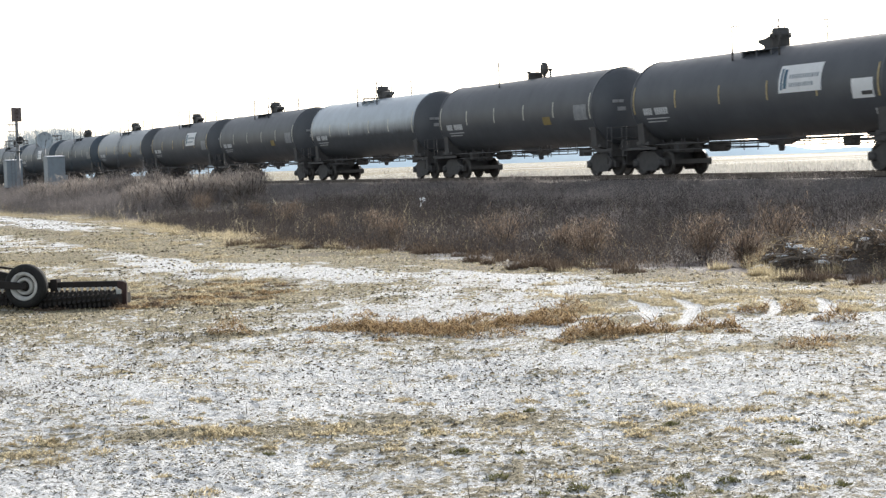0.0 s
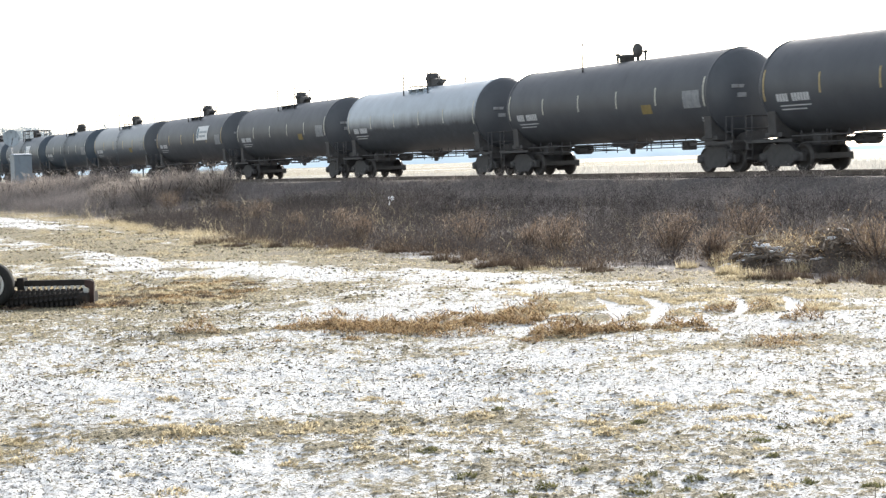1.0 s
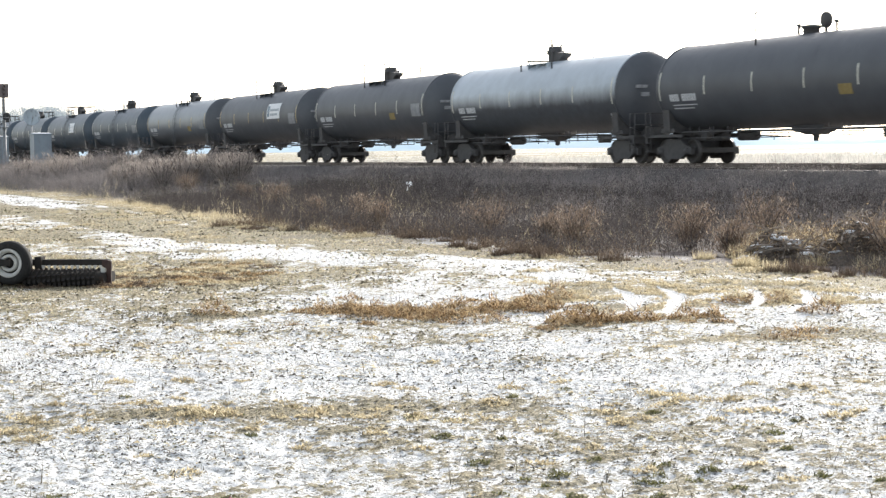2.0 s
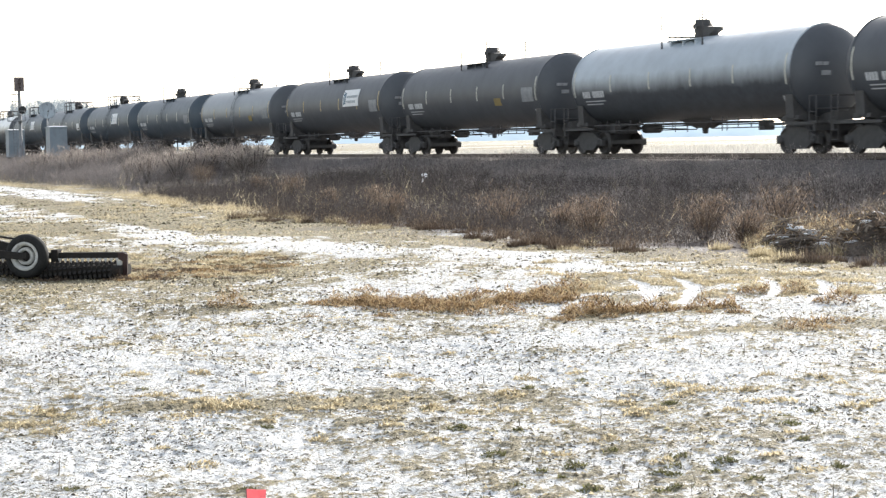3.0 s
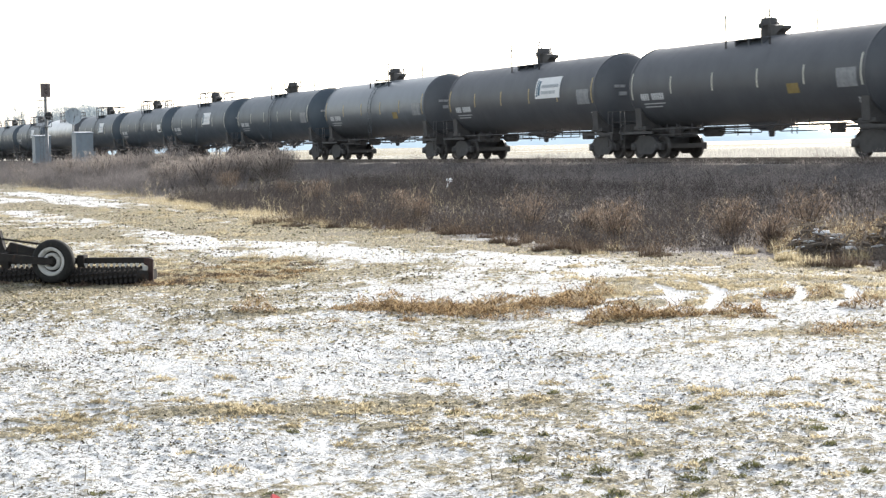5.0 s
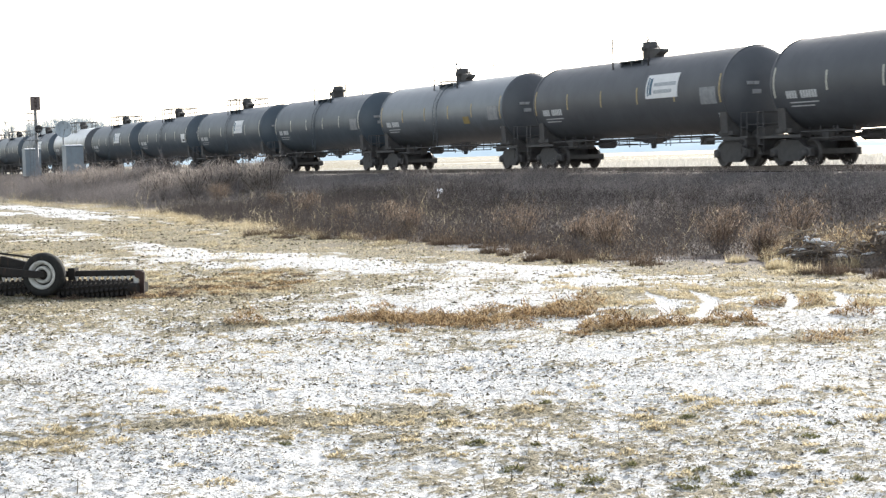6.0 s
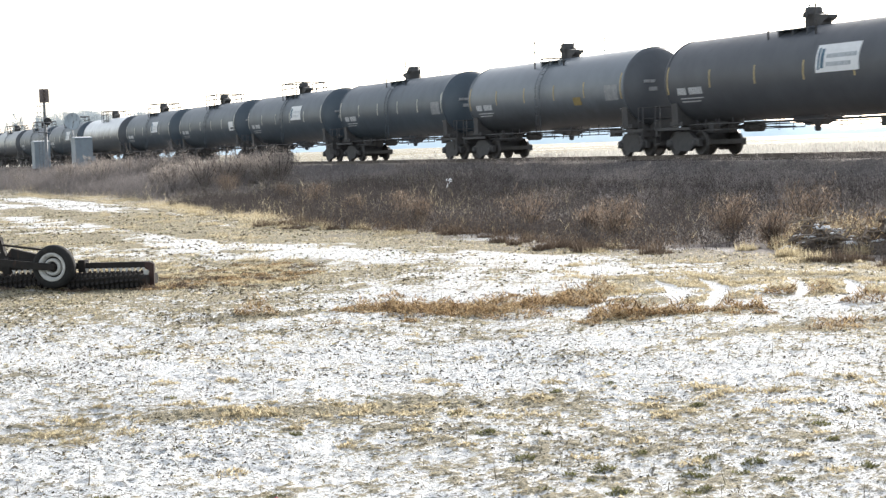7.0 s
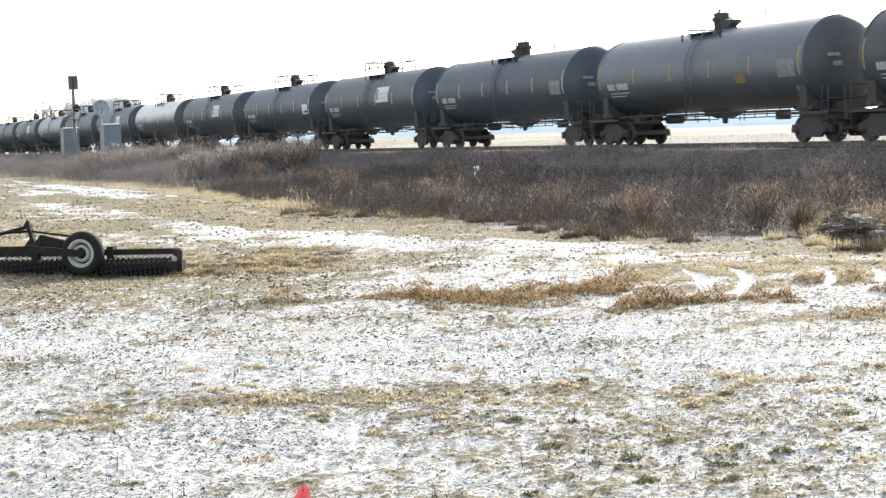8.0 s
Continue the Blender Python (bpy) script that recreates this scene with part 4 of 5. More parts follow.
# Golden tufts: x, y, radius, height
TUFTS = [(2.12, 20.3, 0.34, 0.19), (1.85, 20.7, 0.3, 0.18), (2.3, 20.2, 0.22, 0.17), (3.3, 20.6, 0.3, 0.24), (3.42, 20.4, 0.18, 0.18), (4.13, 22.1, 0.22, 0.16), (4.5, 22.0, 0.26, 0.18), (4.83, 20.6, 0.25, 0.2),
         (1.75, 23.2, 0.3, 0.2), (1.5, 22.4, 0.3, 0.2), (0.6, 20.6, 0.4, 0.18), (0.1, 21.2, 0.4, 0.18), (1.1, 21.6, 0.4, 0.2), (-0.7, 21.4, 0.35, 0.16), (-1.3, 22.4, 0.3, 0.12), (-2.74, 21.7, 0.25, 0.2), (3.9, 18.0, 0.3, 0.12), (4.35, 18.6, 0.2, 0.12), (-1.1, 24.0, 0.2, 0.14)]
_r = random.Random(14)
TUFTS = [(x, y, r, h * 1.1) for x, y, r, h in TUFTS]
TUFTS += [(_r.uniform(-1.4, 1.6), 22.0 + _r.gauss(0, 0.35), _r.uniform(0.1, 0.28), _r.uniform(0.08, 0.2)) for _ in range(34)]
TUFTS += [(_r.uniform(-1.7, 2.0), 21.9 + _r.gauss(0, 0.6), _r.uniform(0.05, 0.13), _r.uniform(0.04, 0.1)) for _ in range(70)]
TUFTS += [(_r.uniform(1.3, 3.6), 20.2 + _r.gauss(0, 0.35), _r.uniform(0.05, 0.12), _r.uniform(0.04, 0.1)) for _ in range(30)]
TUFTS += [(_r.uniform(1.6, 2.6), 20.1 + _r.gauss(0, 0.2), _r.uniform(0.12, 0.26), _r.uniform(0.14, 0.26)) for _ in range(8)]
PALE_TUFTS = [(_r.uniform(1.5, 6.5), _r.uniform(22.5, 29), _r.uniform(0.1, 0.3), _r.uniform(0.05, 0.12)) for _ in range(46)]
PALE_TUFTS += [(_r.uniform(2.6, 5.8), _r.uniform(21.6, 25.0), _r.uniform(0.12, 0.32), _r.uniform(0.03, 0.07)) for _ in range(30)]
PALE_TUFTS += [(_r.uniform(-7.5, -3.0), _r.uniform(27, 33), _r.uniform(0.1, 0.35), _r.uniform(0.05, 0.12)) for _ in range(40)]
PALE_TUFTS += [(_r.uniform(-3.4, 3.4), 13.5 + _r.gauss(0, 0.5), _r.uniform(0.05, 0.14), _r.uniform(0.02, 0.06)) for _ in range(60)]
PALE_TUFTS += [(_r.uniform(-4.0, 4.5), _r.uniform(10, 21), _r.uniform(0.05, 0.12), _r.uniform(0.02, 0.06)) for _ in range(50)]
PALE_TUFTS += [(*place(_r.uniform(34, 62), _r.uniform(2, 15.5), 0)[:2], _r.uniform(0.15, 0.45), _r.uniform(0.06, 0.16)) for _ in range(32)]
MOSS_TUFTS = [(_r.uniform(-0.2, 3.2), _r.uniform(9.6, 12.6), _r.uniform(0.03, 0.09), _r.uniform(0.02, 0.05)) for _ in range(22)]
MOSS_TUFTS += [(_r.uniform(-3, 3), _r.uniform(9.6, 15), _r.uniform(0.03, 0.06), _r.uniform(0.01, 0.03)) for _ in range(14)]
GRIMY_TUFTS = [(_r.uniform(-8.9, -4.6), 27.6 + _r.gauss(0, 0.25) - 0.19 * (_r.uniform(-1, 1)), _r.uniform(0.1, 0.25), _r.uniform(0.06, 0.15)) for _ in range(26)]
GRIMY_TUFTS += [(_r.uniform(-5.4, -2.8), _r.uniform(26.8, 32), _r.uniform(0.08, 0.25), _r.uniform(0.03, 0.07)) for _ in range(30)]
TUFTS += [(_r.uniform(-5.4, -2.8), _r.uniform(26.8, 32.5), _r.uniform(0.08, 0.3), _r.uniform(0.03, 0.08)) for _ in range(44)]


def build_tufts(spots, name, mat, label):
    vs = []
    for x, y, r, h in spots:
        h *= 1.0 if r > 0.24 else 0.6
        n = int(2000 * r)
        a, d = rng.rand(n) * 2 * math.pi, r * np.sqrt(rng.rand(n))
        px, py = x + 1.2 * d * np.cos(a), y + d * np.sin(a)
        s = -math.sin(THETA) * px + math.cos(THETA) * py
        q = math.cos(THETA) * px + math.sin(THETA) * py
        off = rut_mask(px, py) < 0.15
        px, py, s, q, d = px[off], py[off], s[off], q[off], d[off]
        n = len(px)
        if not n:
            continue
        clump = np.clip(smooth_noise(px, py, 0.13, 41) * 1.7 - 0.35, 0, 1.2)
        base = np.stack([px, py, ground_height(s, q) - 0.005 + 1.15 * h * rng.rand(n) ** 0.6 * (1 - (d / r) ** 2) * clump], 1)
        tip = base + lean(n, 0.5, 2.0) * (0.03 + (0.1 + 0.4 * rng.rand(n)) * h * (0.2 + clump))[:, None]
        vs.append(blades(base, tip, 0.008 + 0.014 * rng.rand(n)))
    stuff(name, np.concatenate(vs), mat, label, "straw")


def build_standing_stalks():
    s, q = scattered(5200, 6, 45, -6, 16, 14, 0.8)
    n = len(s)
    base = to_world(s, q, ground_height(s, q) - 0.01)
    tip = base + lean(n, 0.0, 0.45) * (0.04 + 0.13 * rng.rand(n) ** 2)[:, None]
    stuff("standing_stalks", blades(base, tip, 0.006 + 0.005 * rng.rand(n)), DARK_LITTER, "thin dead stalks standing up out of the snow", "straw")


def bank_height(s, q):
    """The ground, or the ballast shoulder that lies on it."""
    return np.maximum(ground_height(s, q), np.interp(q, [29.0, 30.78, 33.08, 33.78], [-1.0, 0.5, 1.2, 1.24]))


def weeds(n, s0, s1, height, mat, name, label, q_from=0.3, q_to=31.4, twigs=4, thick=0.014, keep_fn=None, leaves=0):
    s = s0 + (s1 - s0) * rng.rand(n)
    lo = edge_q(s) + q_from
    q = lo + (np.maximum(q_to, lo + 0.2) - lo) * rng.rand(n) if q_to > 5 else lo + q_to * rng.rand(n)
    dens = smooth_noise(s, q, 1.5, 51) * 0.6 + smooth_noise(s, q, 5.0, 52) * 0.4
    keep = rng.rand(n) < np.clip((dens - 0.18) * 2.4, 0.08, 1)
    keep &= np.hypot((s - 25.4) / 2.6, (q - 18.9) / 2.3) > 0.8 + 0.4 * rng.rand(n)
    if keep_fn is not None:
        keep &= rng.rand(n) < keep_fn(s, q)
    s, q, dens = s[keep], q[keep], dens[keep]
    n = len(s)
    base = to_world(s, q, bank_height(s, q) - 0.02)
    bush = np.clip(smooth_noise(s, q, 2.2, 53) * 1.5 - 0.2, 0.15, 1.3)
    h = height[0] + (height[1] - height[0]) * rng.rand(n) ** 1.3 * bush * (0.5 + dens)
    way = lean(n, 0.0, 1.05)
    tip = base + way * h[:, None]
    vs = [blades(base, tip, thick * (0.5 + 0.6 * rng.rand(n)))]
    for _ in range(twigs):
        f = 0.25 + 0.65 * rng.rand(n)
        b = base + way * (h * f)[:, None]
        d = way * 0.2 + lean(n, 0.3, 2.2)
        vs.append(blades(b, b + d * (0.05 + h * (0.10 + 0.3 * rng.rand(n)))[:, None], thick * (0.4 + 0.7 * rng.rand(n))))
    for _ in range(leaves):
        f = 0.3 + 0.8 * rng.rand(n)
        b = base + way * (h * f)[:, None] + (rng.rand(n, 3) - 0.5) * 0.22
        vs.append(blades(b, b + lean(n, 0.0, 3.1) * (0.03 + 0.05 * rng.rand(n))[:, None], thick * (1.6 + 2.2 * rng.rand(n))))
    return stuff(name, np.concatenate(vs), mat, label, "weeds")


def build_brush():
    low_bank = lambda s, q: np.clip((34.2 - q) / 4.0, 0.25, 1)
    weeds(36000, 4, 75, (0.22, 1.1), WEED, "bank_weeds", "dense dead grey-brown weeds covering the railway bank", twigs=9, thick=0.011, leaves=5, q_to=28.5)
    weeds(22000, 4, 80, (0.15, 0.6), VEILED_BANK_GRASS, "upper_bank_grass", "matted dead grass on the upper bank, lightened as by glare", q_from=8.5, q_to=33.6, twigs=8, thick=0.012, leaves=6)
    weeds(20000, 75, 240, (0.3, 1.0), HAZED_WEED, "far_bank_weeds", "dead weeds along the far railway bank, paled for haze", thick=0.02, keep_fn=low_bank, twigs=6, leaves=3, q_to=33.4)
    weeds(9000, 80, 150, (0.8, 2.3), HAZED_WEED, "tall_weeds", "tall grey-brown weed thicket beside the track", q_from=2.0, q_to=29.5, thick=0.016, twigs=18, leaves=8,
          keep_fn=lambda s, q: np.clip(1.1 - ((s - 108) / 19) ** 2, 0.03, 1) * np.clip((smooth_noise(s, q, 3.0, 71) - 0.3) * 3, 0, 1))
    weeds(9000, 85, 175, (0.8, 2.0), HAZED_WEED, "thicket", "grey-brown thicket in front of the trackside cabinets", q_from=1.0, q_to=27.5, thick=0.015, twigs=15, leaves=6)
    weeds(7000, 70, 170, (0.6, 1.4), HAZED_WEED, "bank_twigs", "thin bare twigs standing along the ballast shoulder", q_from=7.0, q_to=31.2, thick=0.016, twigs=9,
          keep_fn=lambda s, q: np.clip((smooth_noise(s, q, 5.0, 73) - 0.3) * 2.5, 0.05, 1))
    weeds(9000, 45, 170, (0.15, 0.9), TAN_GRASS, "pale_bank_grass", "pale dry grass patches among the bank's weeds", q_from=-0.8, q_to=28.0, thick=0.018, twigs=4,
          keep_fn=lambda s, q: np.clip((smooth_noise(s * 0.5, q, 1.7, 74) - 0.5) * 4, 0.03, 1))
    weeds(4200, 4, 52, (0.10, 0.7), RUST_WEED, "rust_weeds", "rust-brown dry weeds at the field's edge", q_from=-0.2, q_to=4.2, thick=0.010, twigs=6, leaves=9,
          keep_fn=lambda s, q: np.clip((54 - s) / 14, 0.1, 1) * (np.hypot((s - 24.8) / 2.6, (q - 17.6) / 2.0) > 1))
    weeds(11000, 46, 110, (0.08, 0.36), TAN_GRASS, "edge_grass", "tan dry grass fringe between field and weeds", q_from=-1.3, q_to=2.2, twigs=2, thick=0.012)
    weeds(450, 8, 60, (0.4, 1.1), TAN_GRASS, "pale_stalks", "scattered pale seed stalks among dark weeds", q_from=0.2, q_to=26, twigs=7, thick=0.010)
    weeds(900, 25.0, 28.5, (0.3, 0.9), GOLD_STRAW, "gold_bank_grass", "sunlit golden-brown grass behind the debris heap", q_from=3.4, q_to=23.0, twigs=5, thick=0.012, leaves=3)
    # beyond the track
    n = 150000
    s, q = -10 + 180 * rng.rand(n), 41.5 + 70 * rng.rand(n) ** 1.8
    base = to_world(s, q, ground_height(s, q) - 0.02)
    stuff("field_stalks", blades(base, base + lean(n, 0.0, 0.5) * (0.15 + 0.6 * rng.rand(n) ** 2)[:, None], (0.020 + 0.020 * rng.rand(n)) * (1 + (q - 41) / 30)), PALE_STALK, "sparse bleached stalks on the snowy field beyond the track", "weeds")


build_stubble()
build_fallen_stalks()
build_tufts(TUFTS, "straw_tufts", GOLD_STRAW, "golden-brown raked straw lying in a ragged windrow")
build_tufts(PALE_TUFTS, "pale_tufts", TAN_GRASS, "pale tan grass tufts flattened in the snowy field")
build_tufts(GRIMY_TUFTS, "brown_tufts", RUST_WEED, "dull brown grass tufts round the farm implement")
build_tufts(MOSS_TUFTS, "green_tufts", MOSS, "small olive-green tufts showing through the snow")
build_standing_stalks()
build_brush()


def build_brush_pile():
    """A heap of cut branches, clods and leaves with snow lying in it."""
    cx, cy, rx, ry = 7.9, 31.3, 2.3, 1.3
    r = random.Random(31)
    top = lambda x, y: 0.62 * max(0, 1 - ((x - cx) / rx) ** 2 - ((y - cy) / ry) ** 2) ** 0.6 * (0.6 + 0.8 * noise.noise((x * 1.3, y * 1.3, 3.0)))
    bm = bmesh.new()
    n, rows = 44, []
    for i in range(n + 1):
        row = []
        for j in range(n + 1):
            x, y = cx + (i / n * 2 - 1) * rx, cy + (j / n * 2 - 1) * ry
            row.append(bm.verts.new((x, y, top(x, y) + 0.16 * noise.noise((x * 3, y * 3, 0)) + 0.08 * noise.noise((x * 9, y * 9, 5)) - 0.12)))
        rows.append(row)
    for i in range(n):
        for j in range(n):
            bm.faces.new((rows[i][j], rows[i + 1][j], rows[i + 1][j + 1], rows[i][j + 1]))
    earth = painted("dark_heap_litter", (0.045, 0.038, 0.032), (0.14, 0.11, 0.085), 0.9, 7.0, grime=(0.26, 0.22, 0.17), grime_at=(0.55, 0.7), bump=1.0)
    bark = painted("pale_cut_branch_bark", (0.16, 0.13, 0.10), (0.36, 0.30, 0.24), 0.85, 6.0)
    pile = part("debris_mound", fixed_normals(bm), earth, None, "heap of cut branches, clods and dead leaves dusted with snow")
    tagged(pile, category="debris heap")
    for _ in range(60):
        x, y = cx + rx * 0.85 * r.uniform(-1, 1), cy + ry * r.uniform(-0.9, 0.5)
        a, length, rad = r.uniform(0, math.pi), r.uniform(0.25, 1.0), r.uniform(0.008, 0.024)
        z = top(x, y) + r.uniform(-0.04, 0.06)
        mid = Vector((x, y, z + 0.05))
        d = Vector((math.cos(a), 0.7 * math.sin(a), r.uniform(-0.25, 0.45))) * length / 2
        bm = bmesh.new()
        bend = Vector((r.uniform(-0.06, 0.06), 0, r.uniform(0, 0.1)))
        rod(bm, mid - d, mid + bend, rad, 6)
        rod(bm, mid + bend, mid + d, rad * 0.7, 6)
        rod(bm, mid + bend, mid + d * 0.7 + Vector((0, 0.1, 0.16)), rad * 0.4, 5)
        part("branch", bm, bark, pile)
    for _ in range(120):    # clods and snow lumps
        x, y = cx + rx * 0.9 * r.uniform(-1, 1), cy + ry * r.uniform(-0.8, 0.3)
        bm = bmesh.new()
        bmesh.ops.create_icosphere(bm, subdivisions=2, radius=1.0)
        w, seed = r.uniform(0.03, 0.10), r.uniform(0, 50)
        for v in bm.verts:
            k = 1 + 0.9 * noise.noise(v.co * 1.7 + Vector((seed, 0, 0)))
            v.co = Vector((x + v.co.x * w * 1.5 * k, y + v.co.y * w * k, top(x, y) - 0.05 + v.co.z * w * 0.45 * k))
        snowy = r.random() < 0.45
        for face in bm.faces:
            face.smooth = True
        part("snow_lump" if snowy else "clod", bm, SNOW if snowy else earth, pile)
    m = 9000
    a, d = rng.rand(m) * 2 * math.pi, np.sqrt(rng.rand(m))
    x, y = cx + rx * d * np.cos(a), cy + ry * d * np.sin(a)
    base = np.stack([x, y, 0.62 * np.maximum(0, 1 - d * d) ** 0.6 * (0.3 + 0.9 * rng.rand(m))], 1)
    tip = base + lean(m, 0.5, 2.1) * (0.03 + 0.10 * rng.rand(m) ** 2)[:, None]
    v = blades(base, tip, 0.008 + 0.03 * rng.rand(m) ** 2)
    for name, piece, mat in (("branch_litter", v[:18000], RUST_WEED), ("dry_leaves", v[18000:], GOLD_STRAW)):
        me = quick_mesh(name, piece, np.arange(len(piece)).reshape(-1, 3), mat)
        tagged(part(name, me, None, pile), kind="stuff")


build_brush_pile()


def shrub(seed, height, mat, label, group, fleck=1.0, stems_n=14):
    r = np.random.RandomState(seed)
    bush = new("shrub")
    bm = bmesh.new()
    stems, base, tip, w = [], [], [], []
    for k in range(stems_n):
        a, t = r.rand() * 2 * math.pi, 0.15 + 0.65 * r.rand()
        d_ = Vector((math.sin(t) * math.cos(a), math.sin(t) * math.sin(a), math.cos(t)))
        b_ = d_ * height * (0.6 + 0.4 * r.rand())
        rod(bm, Vector((0.05 * r.randn(), 0.05 * r.randn(), -0.05)), b_, 0.008 * fleck, 4)
        stems.append(b_)
    part("stem", bm, WEED, bush)
    for b_ in stems:
        for _ in range(120):
            p = b_ * (0.25 + 0.85 * r.rand()) + Vector((r.randn() * 0.12, r.randn() * 0.12, r.randn() * 0.06)) * height
            d_ = Vector((r.randn(), r.randn(), r.randn() + 0.4)).normalized()
            base.append(tuple(p)), tip.append(tuple(p + d_ * (0.04 + 0.12 * r.rand()) * fleck)), w.append((0.008 + 0.02 * r.rand() ** 2) * fleck)
    v = blades(np.array(base), np.array(tip), np.array(w))
    tagged(part("crown", quick_mesh("shrub_crown", v, np.arange(len(v)).reshape(-1, 3), mat), None, bush), kind="stuff")
    return tagged(bush, label, "shrub", group)


def build_shrubs():
    kinds = [shrub(k, h, SHRUB_TWIG, "leafless rust-brown shrub on the weedy bank", "shrubs on the bank", 1.0, 24) for k, h in ((21, 1.0), (22, 0.75), (23, 1.2))]
    spots = [(29.7, 19.5), (27.5, 19.0), (24.0, 20.2), (22.0, 21.5), (34.0, 18.5), (38.5, 19.2), (45.0, 18.5), (52.0, 19.5), (30.5, 22.0), (60.0, 21.0), (68.0, 22.5), (20.0, 19.6), (31.5, 17.8), (42.0, 17.6), (80.0, 23.5), (18.5, 18.8)]
    r = random.Random(4)
    for k, (s, q) in enumerate(spots):
        m = pose(*place(s, q, float(ground_height(np.array([s]), np.array([q]))[0])), 0, 0, r.uniform(0, 360))
        if k < 3:
            kinds[k].matrix_basis = m
        else:
            copy_thing(kinds[k % 3], m)
    # the thicket by the equipment cabinets, higher where it hides the wheels
    kinds = [shrub(k, h, THICKET, "tangled grey-brown bush in the trackside thicket", "bushes of the thicket", 1.9, 22) for k, h in ((31, 1.9), (32, 1.5), (33, 1.2))]
    for k in range(56):
        s = r.choice((r.gauss(114, 5), r.gauss(90, 5), r.uniform(80, 175)))
        q = r.uniform(22.5, 28.5)
        m = pose(*place(s, q, float(ground_height(np.array([s]), np.array([q]))[0])), 0, 0, r.uniform(0, 360))
        size = (0 if r.random() < 0.6 else 1) if abs(s - 114) < 9 or abs(s - 90) < 8 else 2
        if k < 3:
            kinds[k].matrix_basis = m
        else:
            copy_thing(kinds[size], m)


build_shrubs()


def build_edge_tufts():
    """Clumps of tan grass along the foot of the bank."""
    r = random.Random(6)
    spots = [(5.6, 29.3, 0.22, 0.4), (5.97, 31.4, 0.28, 0.42), (7.0, 30.2, 0.3, 0.35), (5.2, 31.2, 0.2, 0.25), (7.9, 29.4, 0.3, 0.4), (6.6, 33.0, 0.5, 0.75), (7.4, 33.2, 0.5, 0.85), (8.2, 33.0, 0.5, 0.8), (8.9, 32.4, 0.4, 0.7)]
    for k in range(110):
        s = r.uniform(42, 75) if k < 30 else r.uniform(17, 50)
        q = float(edge_q(np.array([s]))[0]) + r.uniform(-0.6, 1.2)
        p = place(s, q, 0)
        spots.append((p[0], p[1], r.uniform(0.1, 0.3), r.uniform(0.12, 0.42)))
    vs, dull = [], []
    for k, (x, y, rad, h) in enumerate(spots):
        n = int(1900 * rad)
        a, d_ = rng.rand(n) * 2 * math.pi, rad * np.sqrt(rng.rand(n))
        px, py = x + d_ * np.cos(a), y + d_ * np.sin(a)
        s, q = -math.sin(THETA) * px + math.cos(THETA) * py, math.cos(THETA) * px + math.sin(THETA) * py
        base = np.stack([px, py, ground_height(s, q) - 0.01], 1)
        (dull if k > 38 and k % 6 < 5 else vs).append(blades(base, base + lean(n, 0.0, 1.25) * (h * (0.25 + 0.6 * rng.rand(n) ** 1.5))[:, None], 0.008 + 0.012 * rng.rand(n)))
    stuff("edge_weeds", np.concatenate(dull), RUST_WEED, "rust-brown weed clumps spilling from the bank onto snow", "weeds")
    stuff("edge_tufts", np.concatenate(vs), TAN_GRASS, "tan grass clumps at the foot of the bank", "grass")


build_edge_tufts()


def build_white_sprig():
    s, q = 45.3, 20.0
    sprig = new("seed_stalk")
    sprig.matrix_basis = pose(*place(s, q, float(ground_height(np.array([s]), np.array([q]))[0])))
    bm = bmesh.new()
    rod(bm, (0, 0, -0.02), (0.06, 0, 0.6), 0.012)
    rod(bm, (0.06, 0, 0.6), (-0.02, 0, 1.2), 0.009)
    part("stalk", bm, WEED, sprig)
    bm = bmesh.new()
    r = random.Random(3)
    for k in range(7):
        a, g = r.uniform(0, 6.28), r.uniform(0.05, 0.17)
        c_ = Vector((-0.02 + r.uniform(-0.05, 0.05), r.uniform(-0.04, 0.04), 1.13 + r.uniform(-0.06, 0.06)))
        bm.faces.new([bm.verts.new(c_), bm.verts.new(c_ + Vector((g * math.cos(a), 0.03, g * math.sin(a)))), bm.verts.new(c_ + Vector((0.7 * g * math.cos(a + 0.6), 0.05, 0.7 * g * math.sin(a + 0.6))))])
    part("seed_head", bm, WHITE_PAINT, sprig)
    tagged(sprig, "tall dry stalk with a white tufted head", "weed")


build_white_sprig()

# ---- signal, cabinets ----
CABINET = painted("pale_grey_cabinet_paint", (0.24, 0.29, 0.33), (0.31, 0.36, 0.40), 0.5, 1.6, grime=(0.26, 0.27, 0.28))
ALUMINIUM = painted("dull_aluminium", (0.22, 0.23, 0.24), (0.30, 0.31, 0.32), 0.6, 4.0, metal=0.1)
SIGNAL_RUST = painted("weathered_brown_signal_back", (0.16, 0.13, 0.125), (0.235, 0.195, 0.185), 0.6, 3.0)
SIGNAL_BLACK = painted("black_signal_paint", (0.02, 0.02, 0.02), (0.04, 0.04, 0.04), 0.5, 4.0)


